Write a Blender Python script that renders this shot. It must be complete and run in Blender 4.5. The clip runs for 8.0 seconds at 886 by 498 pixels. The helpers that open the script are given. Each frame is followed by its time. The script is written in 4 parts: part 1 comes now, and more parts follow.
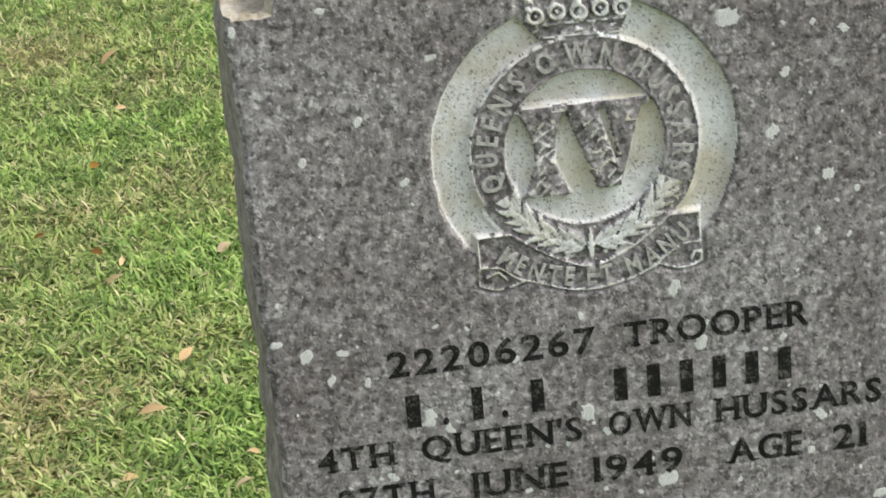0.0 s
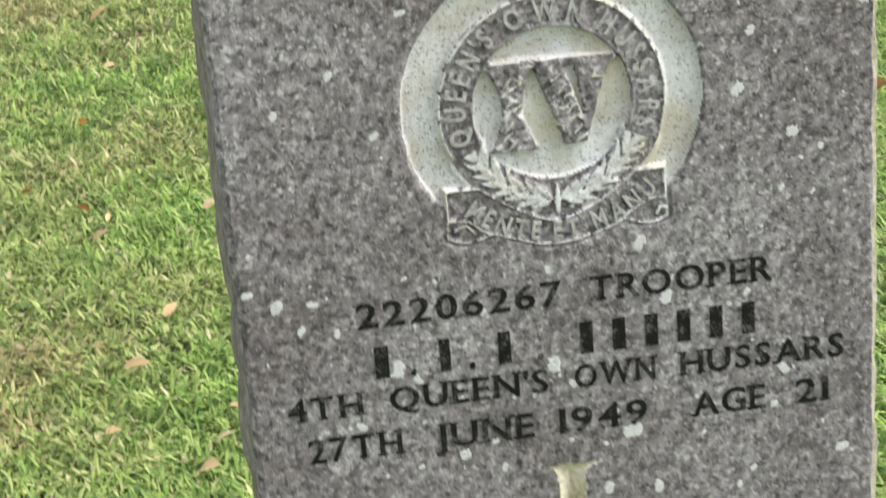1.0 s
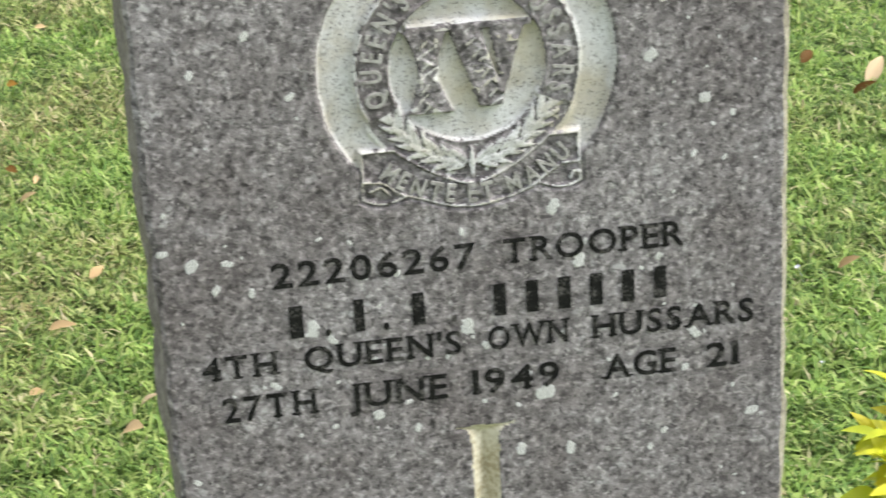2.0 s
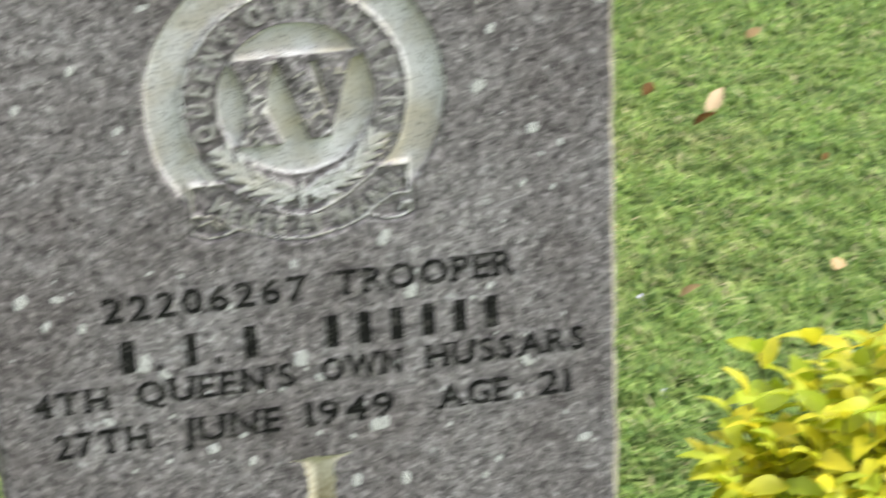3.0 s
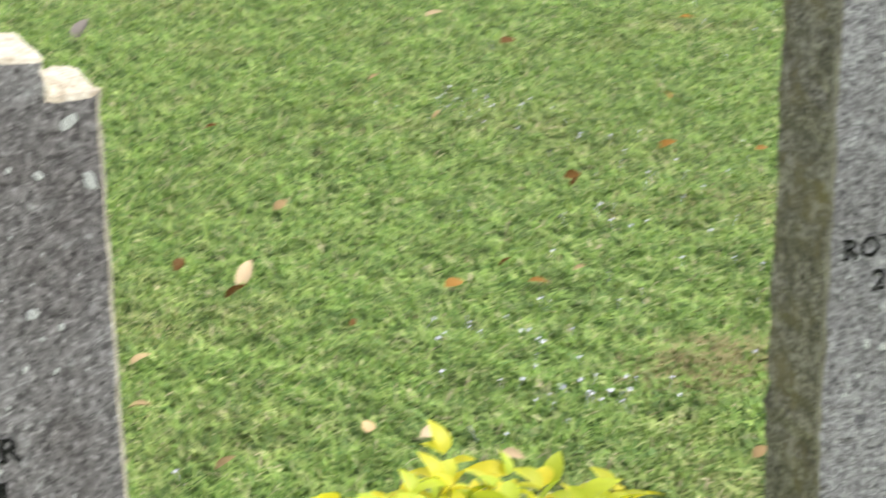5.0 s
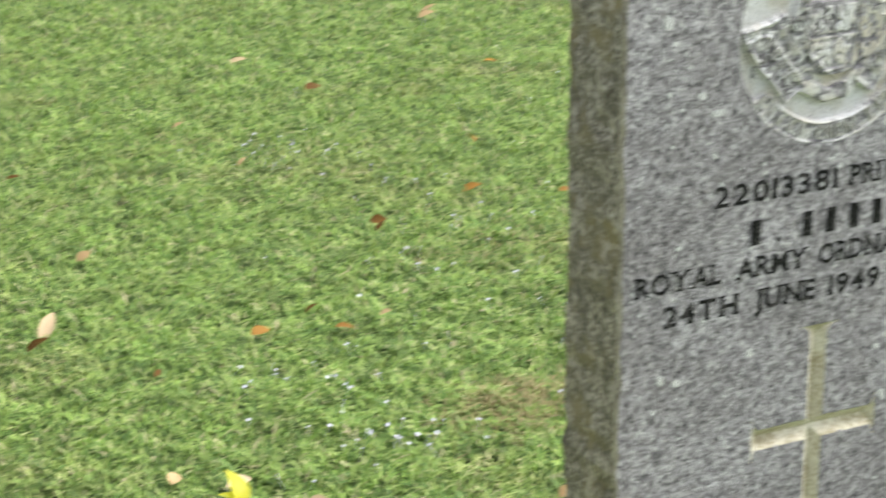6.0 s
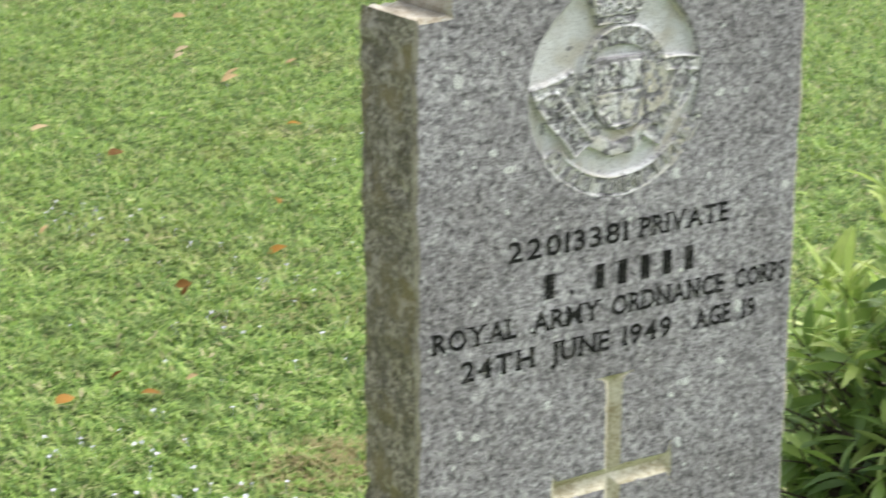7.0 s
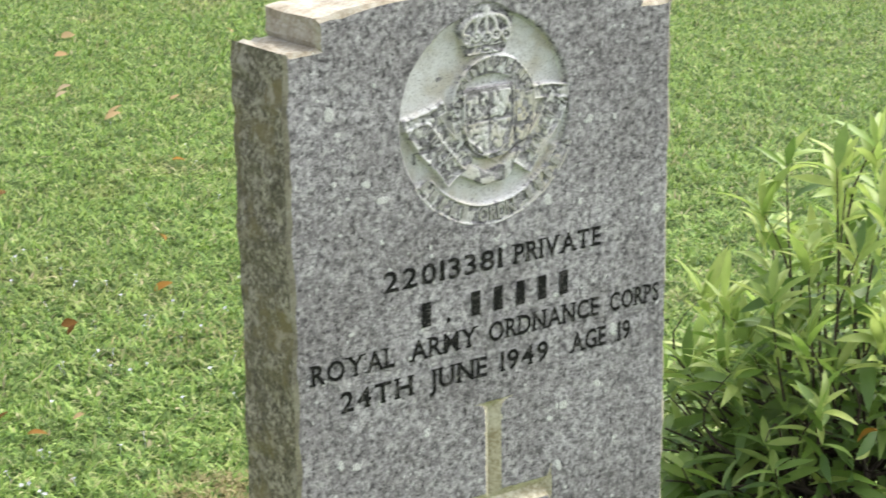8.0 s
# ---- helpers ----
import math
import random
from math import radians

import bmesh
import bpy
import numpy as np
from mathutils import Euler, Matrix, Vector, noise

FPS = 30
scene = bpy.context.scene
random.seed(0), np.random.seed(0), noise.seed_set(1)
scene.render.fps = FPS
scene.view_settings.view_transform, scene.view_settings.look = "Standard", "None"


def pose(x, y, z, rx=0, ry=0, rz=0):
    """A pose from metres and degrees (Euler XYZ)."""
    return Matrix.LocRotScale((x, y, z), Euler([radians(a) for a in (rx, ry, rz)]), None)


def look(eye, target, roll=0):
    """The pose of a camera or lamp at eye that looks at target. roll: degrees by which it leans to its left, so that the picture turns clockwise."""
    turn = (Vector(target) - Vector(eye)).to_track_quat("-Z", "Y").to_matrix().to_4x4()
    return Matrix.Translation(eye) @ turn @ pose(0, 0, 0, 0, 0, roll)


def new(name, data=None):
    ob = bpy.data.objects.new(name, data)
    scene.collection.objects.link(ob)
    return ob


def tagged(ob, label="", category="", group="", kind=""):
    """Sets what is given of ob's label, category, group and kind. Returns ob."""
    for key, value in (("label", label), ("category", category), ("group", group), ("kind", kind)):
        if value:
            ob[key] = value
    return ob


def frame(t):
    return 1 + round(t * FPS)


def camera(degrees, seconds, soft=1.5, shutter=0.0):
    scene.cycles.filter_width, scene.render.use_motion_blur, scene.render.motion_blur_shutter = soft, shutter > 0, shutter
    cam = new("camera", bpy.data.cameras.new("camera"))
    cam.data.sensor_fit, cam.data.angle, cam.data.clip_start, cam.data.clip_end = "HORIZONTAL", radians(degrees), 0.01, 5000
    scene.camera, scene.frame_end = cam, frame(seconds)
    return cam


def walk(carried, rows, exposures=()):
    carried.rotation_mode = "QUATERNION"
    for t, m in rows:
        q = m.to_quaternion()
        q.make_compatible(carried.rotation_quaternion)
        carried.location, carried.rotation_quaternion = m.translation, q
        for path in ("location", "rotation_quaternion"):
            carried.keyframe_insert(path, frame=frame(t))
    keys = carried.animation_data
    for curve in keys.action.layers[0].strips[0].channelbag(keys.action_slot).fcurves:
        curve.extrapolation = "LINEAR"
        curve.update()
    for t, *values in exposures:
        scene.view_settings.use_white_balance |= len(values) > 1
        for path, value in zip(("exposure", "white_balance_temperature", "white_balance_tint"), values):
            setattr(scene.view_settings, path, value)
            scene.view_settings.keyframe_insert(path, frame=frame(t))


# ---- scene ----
cam = camera(24.261, 8.0, soft=1.5, shutter=0.8)
PATH = [
    (0, (-0.1662, -1.0490, 1.0441), (-0.0457, 0.4231, 0.4289), -6.07),
    (0.5, (-0.1555, -1.0523, 1.0436), (-0.0385, 0.4143, 0.4147), -6.38),
    (1, (-0.1529, -1.0683, 1.0449), (-0.0331, 0.3921, 0.4024), -5.62),
    (1.2, (-0.1523, -1.0764, 1.0448), (-0.0287, 0.3787, 0.3909), -5.11),
    (2.3, (-0.1360, -1.0800, 1.0404), (0.0499, 0.3622, 0.3730), -3.80),
    (2.5, (-0.1335, -1.0804, 1.0391), (0.0704, 0.3601, 0.3732), -3.45),
    (3, (-0.1266, -1.0876, 1.0412), (0.1492, 0.3489, 0.3929), -3.23),
    (3.5, (-0.1201, -1.0972, 1.0473), (0.2603, 0.3308, 0.4342), -2.06),
    (4, (-0.1185, -1.1104, 1.0506), (0.3470, 0.3015, 0.4590), -1.44),
    (4.5, (-0.1119, -1.1195, 1.0517), (0.4368, 0.2693, 0.4770), -1.13),
    (5, (-0.1046, -1.1254, 1.0565), (0.5153, 0.2478, 0.5180), -1.32),
    (5.2, (-0.1016, -1.1292, 1.0569), (0.5462, 0.2347, 0.5274), -1.52),
    (6.3, (-0.0852, -1.1336, 1.0561), (0.7073, 0.1650, 0.5607), -0.78),
    (6.5, (-0.0866, -1.1410, 1.0588), (0.7349, 0.1454, 0.5791), -0.97),
    (7, (-0.0817, -1.1476, 1.0571), (0.7993, 0.1048, 0.5930), -0.65),
    (7.5, (-0.0812, -1.1588, 1.0604), (0.8424, 0.0680, 0.6112), -1.15),
    (8, (-0.0790, -1.1687, 1.0606), (0.8720, 0.0396, 0.6182), -1.31),
]
walk(cam, [(t, look(eye, target, roll)) for t, eye, target, roll in PATH], [(0.0, 1.08), (1.0, 1.30), (2.5, 1.25), (5.0, 1.28), (8.0, 1.32)])

# ---- sky, light, exposure ----
world = bpy.data.worlds.new("overcast_sky")
scene.world = world
world.use_nodes = True
wt = world.node_tree
sky = wt.nodes.new("ShaderNodeTexSky")
sky.sky_type, sky.sun_disc = "NISHITA", False
sky.sun_elevation, sky.sun_rotation = radians(50), radians(97)
sky.dust_density, sky.air_density = 4.0, 1.0
grey = wt.nodes.new("ShaderNodeHueSaturation")
grey.inputs["Saturation"].default_value = 0.32
wt.links.new(sky.outputs[0], grey.inputs["Color"])
wt.links.new(grey.outputs[0], wt.nodes["Background"].inputs[0])
wt.nodes["Background"].inputs[1].default_value = 0.15
lamp = bpy.data.lights.new("sun", "SUN")
lamp.energy, lamp.angle, lamp.color = 1.5, radians(25), (1.0, 0.96, 0.9)
sun = new("sun", lamp)
sun.matrix_basis = look((13.0, -1.6, 15.6), (0, 0, 0))


# ---- materials ----
class Nodes:
    """Short forms for wiring one node material."""

    def __init__(self, name, rough=0.8):
        self.mat = bpy.data.materials.new(name)
        self.mat.use_nodes = True
        self.t = self.mat.node_tree
        self.bsdf = self.t.nodes["Principled BSDF"]
        self.out = self.t.nodes["Material Output"]
        self.bsdf.inputs["Roughness"].default_value = rough
        self.coord = self.t.nodes.new("ShaderNodeTexCoord").outputs["Object"]

    def put(self, socket, value):
        if isinstance(value, bpy.types.NodeSocket):
            self.t.links.new(value, socket)
        else:
            socket.default_value = value

    def noise(self, scale, detail=4.0, rough=0.6, vec=None, out=0):
        n = self.t.nodes.new("ShaderNodeTexNoise")
        self.put(n.inputs["Vector"], vec or self.coord)
        n.inputs["Scale"].default_value, n.inputs["Detail"].default_value = scale, detail
        n.inputs["Roughness"].default_value = rough
        return n.outputs[out]

    def cells(self, scale, out="Color", vec=None, rand=1.0):
        n = self.t.nodes.new("ShaderNodeTexVoronoi")
        self.put(n.inputs["Vector"], vec or self.coord)
        n.inputs["Scale"].default_value, n.inputs["Randomness"].default_value = scale, rand
        return n.outputs[out]

    def ramp(self, fac, *stops):
        n = self.t.nodes.new("ShaderNodeValToRGB")
        self.put(n.inputs[0], fac)
        while len(n.color_ramp.elements) < len(stops):
            n.color_ramp.elements.new(0.5)
        for e, (p, c) in zip(n.color_ramp.elements, stops):
            e.position = p
            e.color = (*c, 1) if isinstance(c, tuple) else (c, c, c, 1)
        return n.outputs[0]

    def mix(self, fac, a, b, kind="MIX"):
        n = self.t.nodes.new("ShaderNodeMix")
        n.data_type, n.blend_type = "RGBA", kind
        self.put(n.inputs[0], fac)
        for s, v in ((n.inputs[6], a), (n.inputs[7], b)):
            self.put(s, (*v, 1) if isinstance(v, tuple) else v)
        return n.outputs[2]

    def math(self, op, a, b=0.0):
        n = self.t.nodes.new("ShaderNodeMath")
        n.operation = op
        self.put(n.inputs[0], a)
        self.put(n.inputs[1], b)
        return n.outputs[0]

    def bump(self, height, strength, distance):
        n = self.t.nodes.new("ShaderNodeBump")
        n.inputs["Strength"].default_value, n.inputs["Distance"].default_value = strength, distance
        self.put(n.inputs["Height"], height)
        self.put(self.bsdf.inputs["Normal"], n.outputs[0])

    def colour(self, value):
        self.put(self.bsdf.inputs["Base Color"], (*value, 1) if isinstance(value, tuple) else value)
        return self.mat


def granite(name, dark, light, tint, patch):
    """Weathered speckled granite: crystals of about 2 mm, pale feldspar flecks, soft stains."""
    n = Nodes(name, 0.85)
    half = tuple((a + b) / 2 for a, b in zip(dark, light))
    grain = n.ramp(n.cells(300, "Color"), (0.15, dark), (0.5, half), (0.85, light))
    fine = n.noise(300, 3, 0.7)
    c = n.mix(0.55, grain, n.ramp(fine, (0.4, dark), (0.5, half), (0.62, light)))
    mid = n.noise(130, 4, 0.75)
    c = n.mix(0.55, c, n.ramp(mid, (0.4, tuple(v * 0.7 for v in dark)), (0.5, half), (0.61, light)))
    # dark mica and pale feldspar
    c = n.mix(n.ramp(n.noise(230, 2, 0.5), (0.57, 0.0), (0.63, 0.66)), c, tuple(v * 0.4 for v in dark))
    c = n.mix(n.ramp(n.noise(75, 4, 0.7), (0.5, 0.0), (0.66, 0.5)), c, tuple(v * 1.3 for v in dark))
    c = n.mix(n.ramp(n.noise(260, 2, 0.5), (0.6, 0.0), (0.65, 0.55)), c, tuple(min(0.6, v * 1.35) for v in light))
    c = n.mix(n.ramp(n.noise(120, 3, 0.6), (0.59, 0.0), (0.66, 0.38)), c, tuple(min(0.6, v * 1.6) for v in light))
    ragged = n.mix(0.035, n.coord, n.noise(150, 2, 0.6, out=1), "ADD")
    flecks = n.ramp(n.cells(130, "Distance", ragged), (0.16, 0.65), (0.3, 0.0))
    keep = n.ramp(n.noise(80, 2), (0.5, 0.0), (0.55, 1.0))
    c = n.mix(n.math("MULTIPLY", flecks, keep), c, (0.6, 0.59, 0.57))
    # stains with shapes of their own
    c = n.mix(n.ramp(n.noise(8, 6, 0.7), (0.4, 0.0), (0.6, patch)), c, tint, "MULTIPLY")
    c = n.mix(n.ramp(n.noise(15, 6, 0.75), (0.48, 0.0), (0.64, 0.6)), c, (1.3, 1.32, 1.33), "MULTIPLY")
    n.bump(n.mix(0.5, fine, mid), 0.75, 0.002)
    return n.colour(c)


def plain(name, stops, scale, rough=0.8, bump=0.2, depth=0.001, fine=6.0):
    """A stained surface that runs through the colours given, at two scales."""
    n = Nodes(name, rough)
    f = n.math("ADD", n.math("MULTIPLY", n.noise(scale, 5, 0.65), 0.6), n.math("MULTIPLY", n.noise(scale * fine, 3, 0.6), 0.4))
    n.bump(n.noise(scale * fine, 3), bump, depth)
    return n.colour(n.ramp(f, *stops))


def foliage(name, young, old, vein=0.0, glow=0.35, rough=0.4):
    """Leaf tissue that lets some light through; it differs from leaf to leaf."""
    n = Nodes(name, rough)
    info = n.t.nodes.new("ShaderNodeObjectInfo").outputs["Random"]
    isle = n.t.nodes.new("ShaderNodeNewGeometry").outputs["Random Per Island"]
    pick = n.math("FRACT", n.math("ADD", n.math("MULTIPLY", info, 7.3), isle))
    c = n.ramp(pick, (0.0, young), (0.55, tuple((a + b) / 2 for a, b in zip(young, old))), (1.0, old))
    c = n.mix(n.ramp(n.noise(60, 3), (0.4, 0.0), (0.8, 0.35)), c, tuple(v * 0.7 for v in old))
    n.colour(c)
    thin = n.t.nodes.new("ShaderNodeBsdfTranslucent")
    n.put(thin.inputs[0], c)
    both = n.t.nodes.new("ShaderNodeMixShader")
    both.inputs[0].default_value = glow
    n.t.links.new(n.bsdf.outputs[0], both.inputs[1])
    n.t.links.new(thin.outputs[0], both.inputs[2])
    n.t.links.new(both.outputs[0], n.out.inputs[0])
    return n.mat


GRANITE_A = granite("weathered_brown_grey_granite", (0.062, 0.057, 0.058), (0.42, 0.396, 0.402), (0.60, 0.57, 0.565), 0.95)
GRANITE_B = granite("weathered_pale_grey_granite", (0.07, 0.066, 0.071), (0.59, 0.57, 0.59), (0.66, 0.65, 0.645), 0.9)
SIDE_A = plain("grimy_granite_side", ((0.38, (0.09, 0.078, 0.062)), (0.5, (0.19, 0.175, 0.15)), (0.64, (0.30, 0.28, 0.25))), 70, 0.9, 0.5, 0.002)


def algae_side():
    """Granite darkened by olive algae in blotches, with paler crusts between."""
    n = Nodes("algae_stained_granite_side", 0.95)
    grit = n.noise(230, 4, 0.7)
    c = n.ramp(grit, (0.38, (0.08, 0.074, 0.054)), (0.5, (0.22, 0.205, 0.16)), (0.62, (0.42, 0.40, 0.33)))
    c = n.mix(n.ramp(n.noise(48, 6, 0.72), (0.44, 0.0), (0.57, 0.7)), c, (0.07, 0.065, 0.042))
    c = n.mix(n.ramp(n.noise(24, 4, 0.6), (0.53, 0.0), (0.66, 0.65)), c, (0.24, 0.205, 0.105))
    c = n.mix(n.ramp(n.noise(75, 4, 0.6), (0.55, 0.0), (0.64, 0.65)), c, (0.40, 0.38, 0.32))
    n.bump(grit, 0.7, 0.002)
    return n.colour(c)


SIDE_B = algae_side()
# Worn cream tops; part of their paleness is sky light put into colour.
PALE_TOP = plain("pale_skylit_granite_top", ((0.36, (0.24, 0.20, 0.14)), (0.46, (0.34, 0.30, 0.23)), (0.56, (0.44, 0.41, 0.34)), (0.68, (0.52, 0.49, 0.43))), 45, 0.9, 0.5, 0.0015, 7)
# Paler stone for the arris: light caught on the edge, put into colour.
PALE_EDGE = plain("light_toned_granite_arris", ((0.4, (0.17, 0.155, 0.12)), (0.5, (0.28, 0.26, 0.2)), (0.64, (0.38, 0.36, 0.29))), 60, 0.9, 0.3, 0.001)


def cut_stone():
    """Freshly cut pale stone in the sunk carving, peppered with mica and yellowed with lichen."""
    n = Nodes("pale_cut_granite", 0.85)
    c = n.ramp(n.noise(28, 5, 0.6), (0.38, (0.50, 0.475, 0.41)), (0.5, (0.62, 0.62, 0.605)), (0.64, (0.71, 0.72, 0.725)))
    c = n.mix(n.ramp(n.noise(260, 4, 0.75), (0.5, 0.0), (0.62, 0.4)), c, (0.40, 0.395, 0.38))
    c = n.mix(n.ramp(n.noise(640, 3, 0.6), (0.585, 0.0), (0.63, 0.75)), c, (0.11, 0.105, 0.1))
    c = n.mix(n.ramp(n.noise(13, 3), (0.54, 0.0), (0.68, 0.55)), c, (0.54, 0.49, 0.34))
    n.bump(n.noise(260, 4, 0.75), 0.6, 0.0012)
    n.bsdf.inputs["Specular IOR Level"].default_value = 0.25
    return n.colour(c)


CUT = cut_stone()
CUT_WARM = plain("yellowed_cut_granite", ((0.38, (0.36, 0.31, 0.2)), (0.5, (0.56, 0.52, 0.39)), (0.62, (0.68, 0.65, 0.54))), 40, 0.9, 0.4, 0.001, 8)
RUBBED = plain("rubbed_granite_lettering", ((0.4, (0.22, 0.215, 0.2)), (0.52, (0.38, 0.375, 0.35)), (0.64, (0.5, 0.495, 0.47))), 150, 0.85, 0.4, 0.0006, 3)
LETTER = plain("black_letter_paint", ((0.42, (0.006, 0.006, 0.006)), (0.53, (0.014, 0.014, 0.013)), (0.6, (0.10, 0.095, 0.09))), 120, 0.7, 0.2, 0.0004)
LETTER.node_tree.nodes["Principled BSDF"].inputs["Specular IOR Level"].default_value = 0.15
LICHEN = plain("white_lichen", ((0.4, (0.42, 0.43, 0.42)), (0.52, (0.58, 0.59, 0.575)), (0.65, (0.7, 0.71, 0.69))), 260, 0.95, 0.5, 0.0008)
GOLD_LEAF = foliage("golden_leaf", (0.80, 0.68, 0.035), (0.47, 0.60, 0.04), glow=0.48, rough=0.5)
GOLD_GREEN = foliage("golden_bush_green_leaf", (0.20, 0.30, 0.02), (0.08, 0.16, 0.02))
GREEN_YOUNG = foliage("young_willowy_leaf", (0.52, 0.60, 0.19), (0.23, 0.37, 0.07), glow=0.45, rough=0.45)
# Mature leaves, whose darker green also carries the bush's inner shade.
GREEN_DARK = foliage("mature_shade_toned_willowy_leaf", (0.25, 0.37, 0.08), (0.09, 0.17, 0.04), rough=0.45)
BARK = plain("dark_bark", ((0.3, (0.03, 0.022, 0.016)), (0.6, (0.075, 0.055, 0.04)), (0.8, (0.13, 0.10, 0.075))), 90, 0.9, 0.6, 0.002)
DRY = {
    "cream": foliage("dry_cream_leaf", (0.56, 0.45, 0.30), (0.44, 0.31, 0.18), glow=0.15, rough=0.7),
    "orange": foliage("dry_orange_leaf", (0.36, 0.19, 0.035), (0.22, 0.11, 0.025), glow=0.15, rough=0.6),
    "brown": foliage("dry_brown_leaf", (0.15, 0.075, 0.018), (0.08, 0.04, 0.01), glow=0.1, rough=0.7),
    "grey": foliage("dry_grey_leaf", (0.25, 0.22, 0.19), (0.15, 0.135, 0.12), glow=0.1, rough=0.8),
    "tan": foliage("dry_tan_leaf", (0.52, 0.38, 0.21), (0.36, 0.24, 0.12), glow=0.15, rough=0.7),
}
for dry in DRY.values():
    dry.node_tree.nodes["Principled BSDF"].inputs["Specular IOR Level"].default_value = 0.12
PETAL = plain("white_lilac_petal", ((0.3, (0.5, 0.48, 0.66)), (0.7, (0.72, 0.70, 0.84))), 300, 0.6)


def lawn(name, blades):
    """Lawn green with straw, lusher and drier by patches some decimetres wide."""
    n = Nodes(name, 0.6 if blades else 0.95)
    n.bsdf.inputs["Specular IOR Level"].default_value = 0.3
    patch = n.noise(2.1, 6, 0.65)
    if blades:
        isle = n.t.nodes.new("ShaderNodeNewGeometry").outputs["Random Per Island"]
        lush = n.ramp(isle, (0.0, (0.095, 0.18, 0.042)), (0.3, (0.165, 0.278, 0.057)), (0.62, (0.245, 0.368, 0.08)), (0.88, (0.335, 0.43, 0.13)), (0.96, (0.40, 0.41, 0.2)), (1.0, (0.46, 0.40, 0.25)))
        dry = n.ramp(isle, (0.0, (0.07, 0.085, 0.03)), (0.3, (0.19, 0.235, 0.07)), (0.55, (0.33, 0.34, 0.125)), (0.78, (0.42, 0.34, 0.19)), (1.0, (0.52, 0.41, 0.28)))
    else:
        f = n.noise(90, 4, 0.7)
        lush = n.ramp(f, (0.38, (0.045, 0.076, 0.018)), (0.52, (0.092, 0.15, 0.037)), (0.66, (0.15, 0.21, 0.07)))
        dry = n.ramp(f, (0.38, (0.075, 0.06, 0.025)), (0.52, (0.17, 0.145, 0.06)), (0.66, (0.26, 0.21, 0.11)))
        n.bump(f, 0.6, 0.01)
    # the turf is more worn to one side of the row
    worn = n.t.nodes.new("ShaderNodeSeparateXYZ")
    n.put(worn.inputs[0], n.coord)
    side = n.ramp(n.math("ADD", n.math("MULTIPLY", worn.outputs[0], -0.2), 0.4), (0.25, 0.0), (0.53, 0.165))
    c = n.mix(n.ramp(n.math("ADD", patch, side), (0.55, 0.0), (0.8, 0.9)), lush, dry)
    c = n.mix(1.0, c, n.ramp(n.noise(17, 4, 0.65), (0.36, 0.62), (0.5, 0.94), (0.64, 1.2)), "MULTIPLY")
    n.colour(c)
    if blades:
        thin = n.t.nodes.new("ShaderNodeBsdfTranslucent")
        n.put(thin.inputs[0], c)
        both = n.t.nodes.new("ShaderNodeMixShader")
        both.inputs[0].default_value = 0.3
        n.t.links.new(n.bsdf.outputs[0], both.inputs[1])
        n.t.links.new(thin.outputs[0], both.inputs[2])
        n.t.links.new(both.outputs[0], n.out.inputs[0])
    return n.mat


TURF = lawn("turf_soil", False)
BLADE = lawn("grass_blade", True)


# ---- building helpers ----
def thing(name, m, label, category, group=""):
    ob = new(name)
    ob.empty_display_size = 0.05
    ob.matrix_basis = m
    return tagged(ob, label, category, group)


def link(name, me, parent, label="", m=None):
    ob = new(name, me)
    ob.parent = parent
    if m is not None:
        ob.matrix_basis = m
    if label:
        ob["label"] = label
    return ob


def part(name, bm, mats, parent, label="", smooth=False):
    me = bpy.data.meshes.new(name)
    bm.to_mesh(me)
    bm.free()
    for x in mats if isinstance(mats, (list, tuple)) else [mats]:
        me.materials.append(x)
    if smooth:
        me.polygons.foreach_set("use_smooth", [True] * len(me.polygons))
    return link(name, me, parent, label)


def mesh_of(name, verts, faces, mats, index=None, smooth=False):
    """A mesh from numpy arrays: verts n x 3, faces n x 3 or n x 4."""
    me = bpy.data.meshes.new(name)
    k = faces.shape[1]
    me.vertices.add(len(verts))
    me.vertices.foreach_set("co", verts.astype(np.float32).ravel())
    me.loops.add(faces.size)
    me.loops.foreach_set("vertex_index", faces.astype(np.int32).ravel())
    me.polygons.add(len(faces))
    me.polygons.foreach_set("loop_start", np.arange(0, faces.size, k, dtype=np.int32))
    for x in mats if isinstance(mats, (list, tuple)) else [mats]:
        me.materials.append(x)
    if index is not None:
        me.polygons.foreach_set("material_index", index.astype(np.int32))
    me.polygons.foreach_set("use_smooth", np.full(len(faces), smooth))
    me.update(calc_edges=True)
    return me


def smooth01(x):
    x = np.clip(x, 0, 1)
    return x * x * (3 - 2 * x)


def grid_noise(u, v, cell, seed):
    """Soft value noise between -1 and 1 on a plane."""
    rng = np.random.default_rng(seed)
    table = rng.uniform(-1, 1, (64, 64))
    x, y = u / cell + 100.3, v / cell + 100.7
    i, j = np.floor(x).astype(int), np.floor(y).astype(int)
    a, b = smooth01(x - i), smooth01(y - j)
    g = lambda p, q: table[p % 64, q % 64]
    return (g(i, j) * (1 - a) + g(i + 1, j) * a) * (1 - b) + (g(i, j + 1) * (1 - a) + g(i + 1, j + 1) * a) * b


def inside(d, soft=0.0011):
    """1 where the signed distance d is negative, with a short slope at the rim."""
    return smooth01(0.5 - d / soft)


def seg(u, v, a, b, r0, r1=None):
    """Signed distance to a tapered stroke from a to b."""
    r1 = r0 if r1 is None else r1
    ax, ay = u - a[0], v - a[1]
    bx, by = b[0] - a[0], b[1] - a[1]
    t = np.clip((ax * bx + ay * by) / (bx * bx + by * by), 0, 1)
    return np.hypot(ax - t * bx, ay - t * by) - (r0 + (r1 - r0) * t)


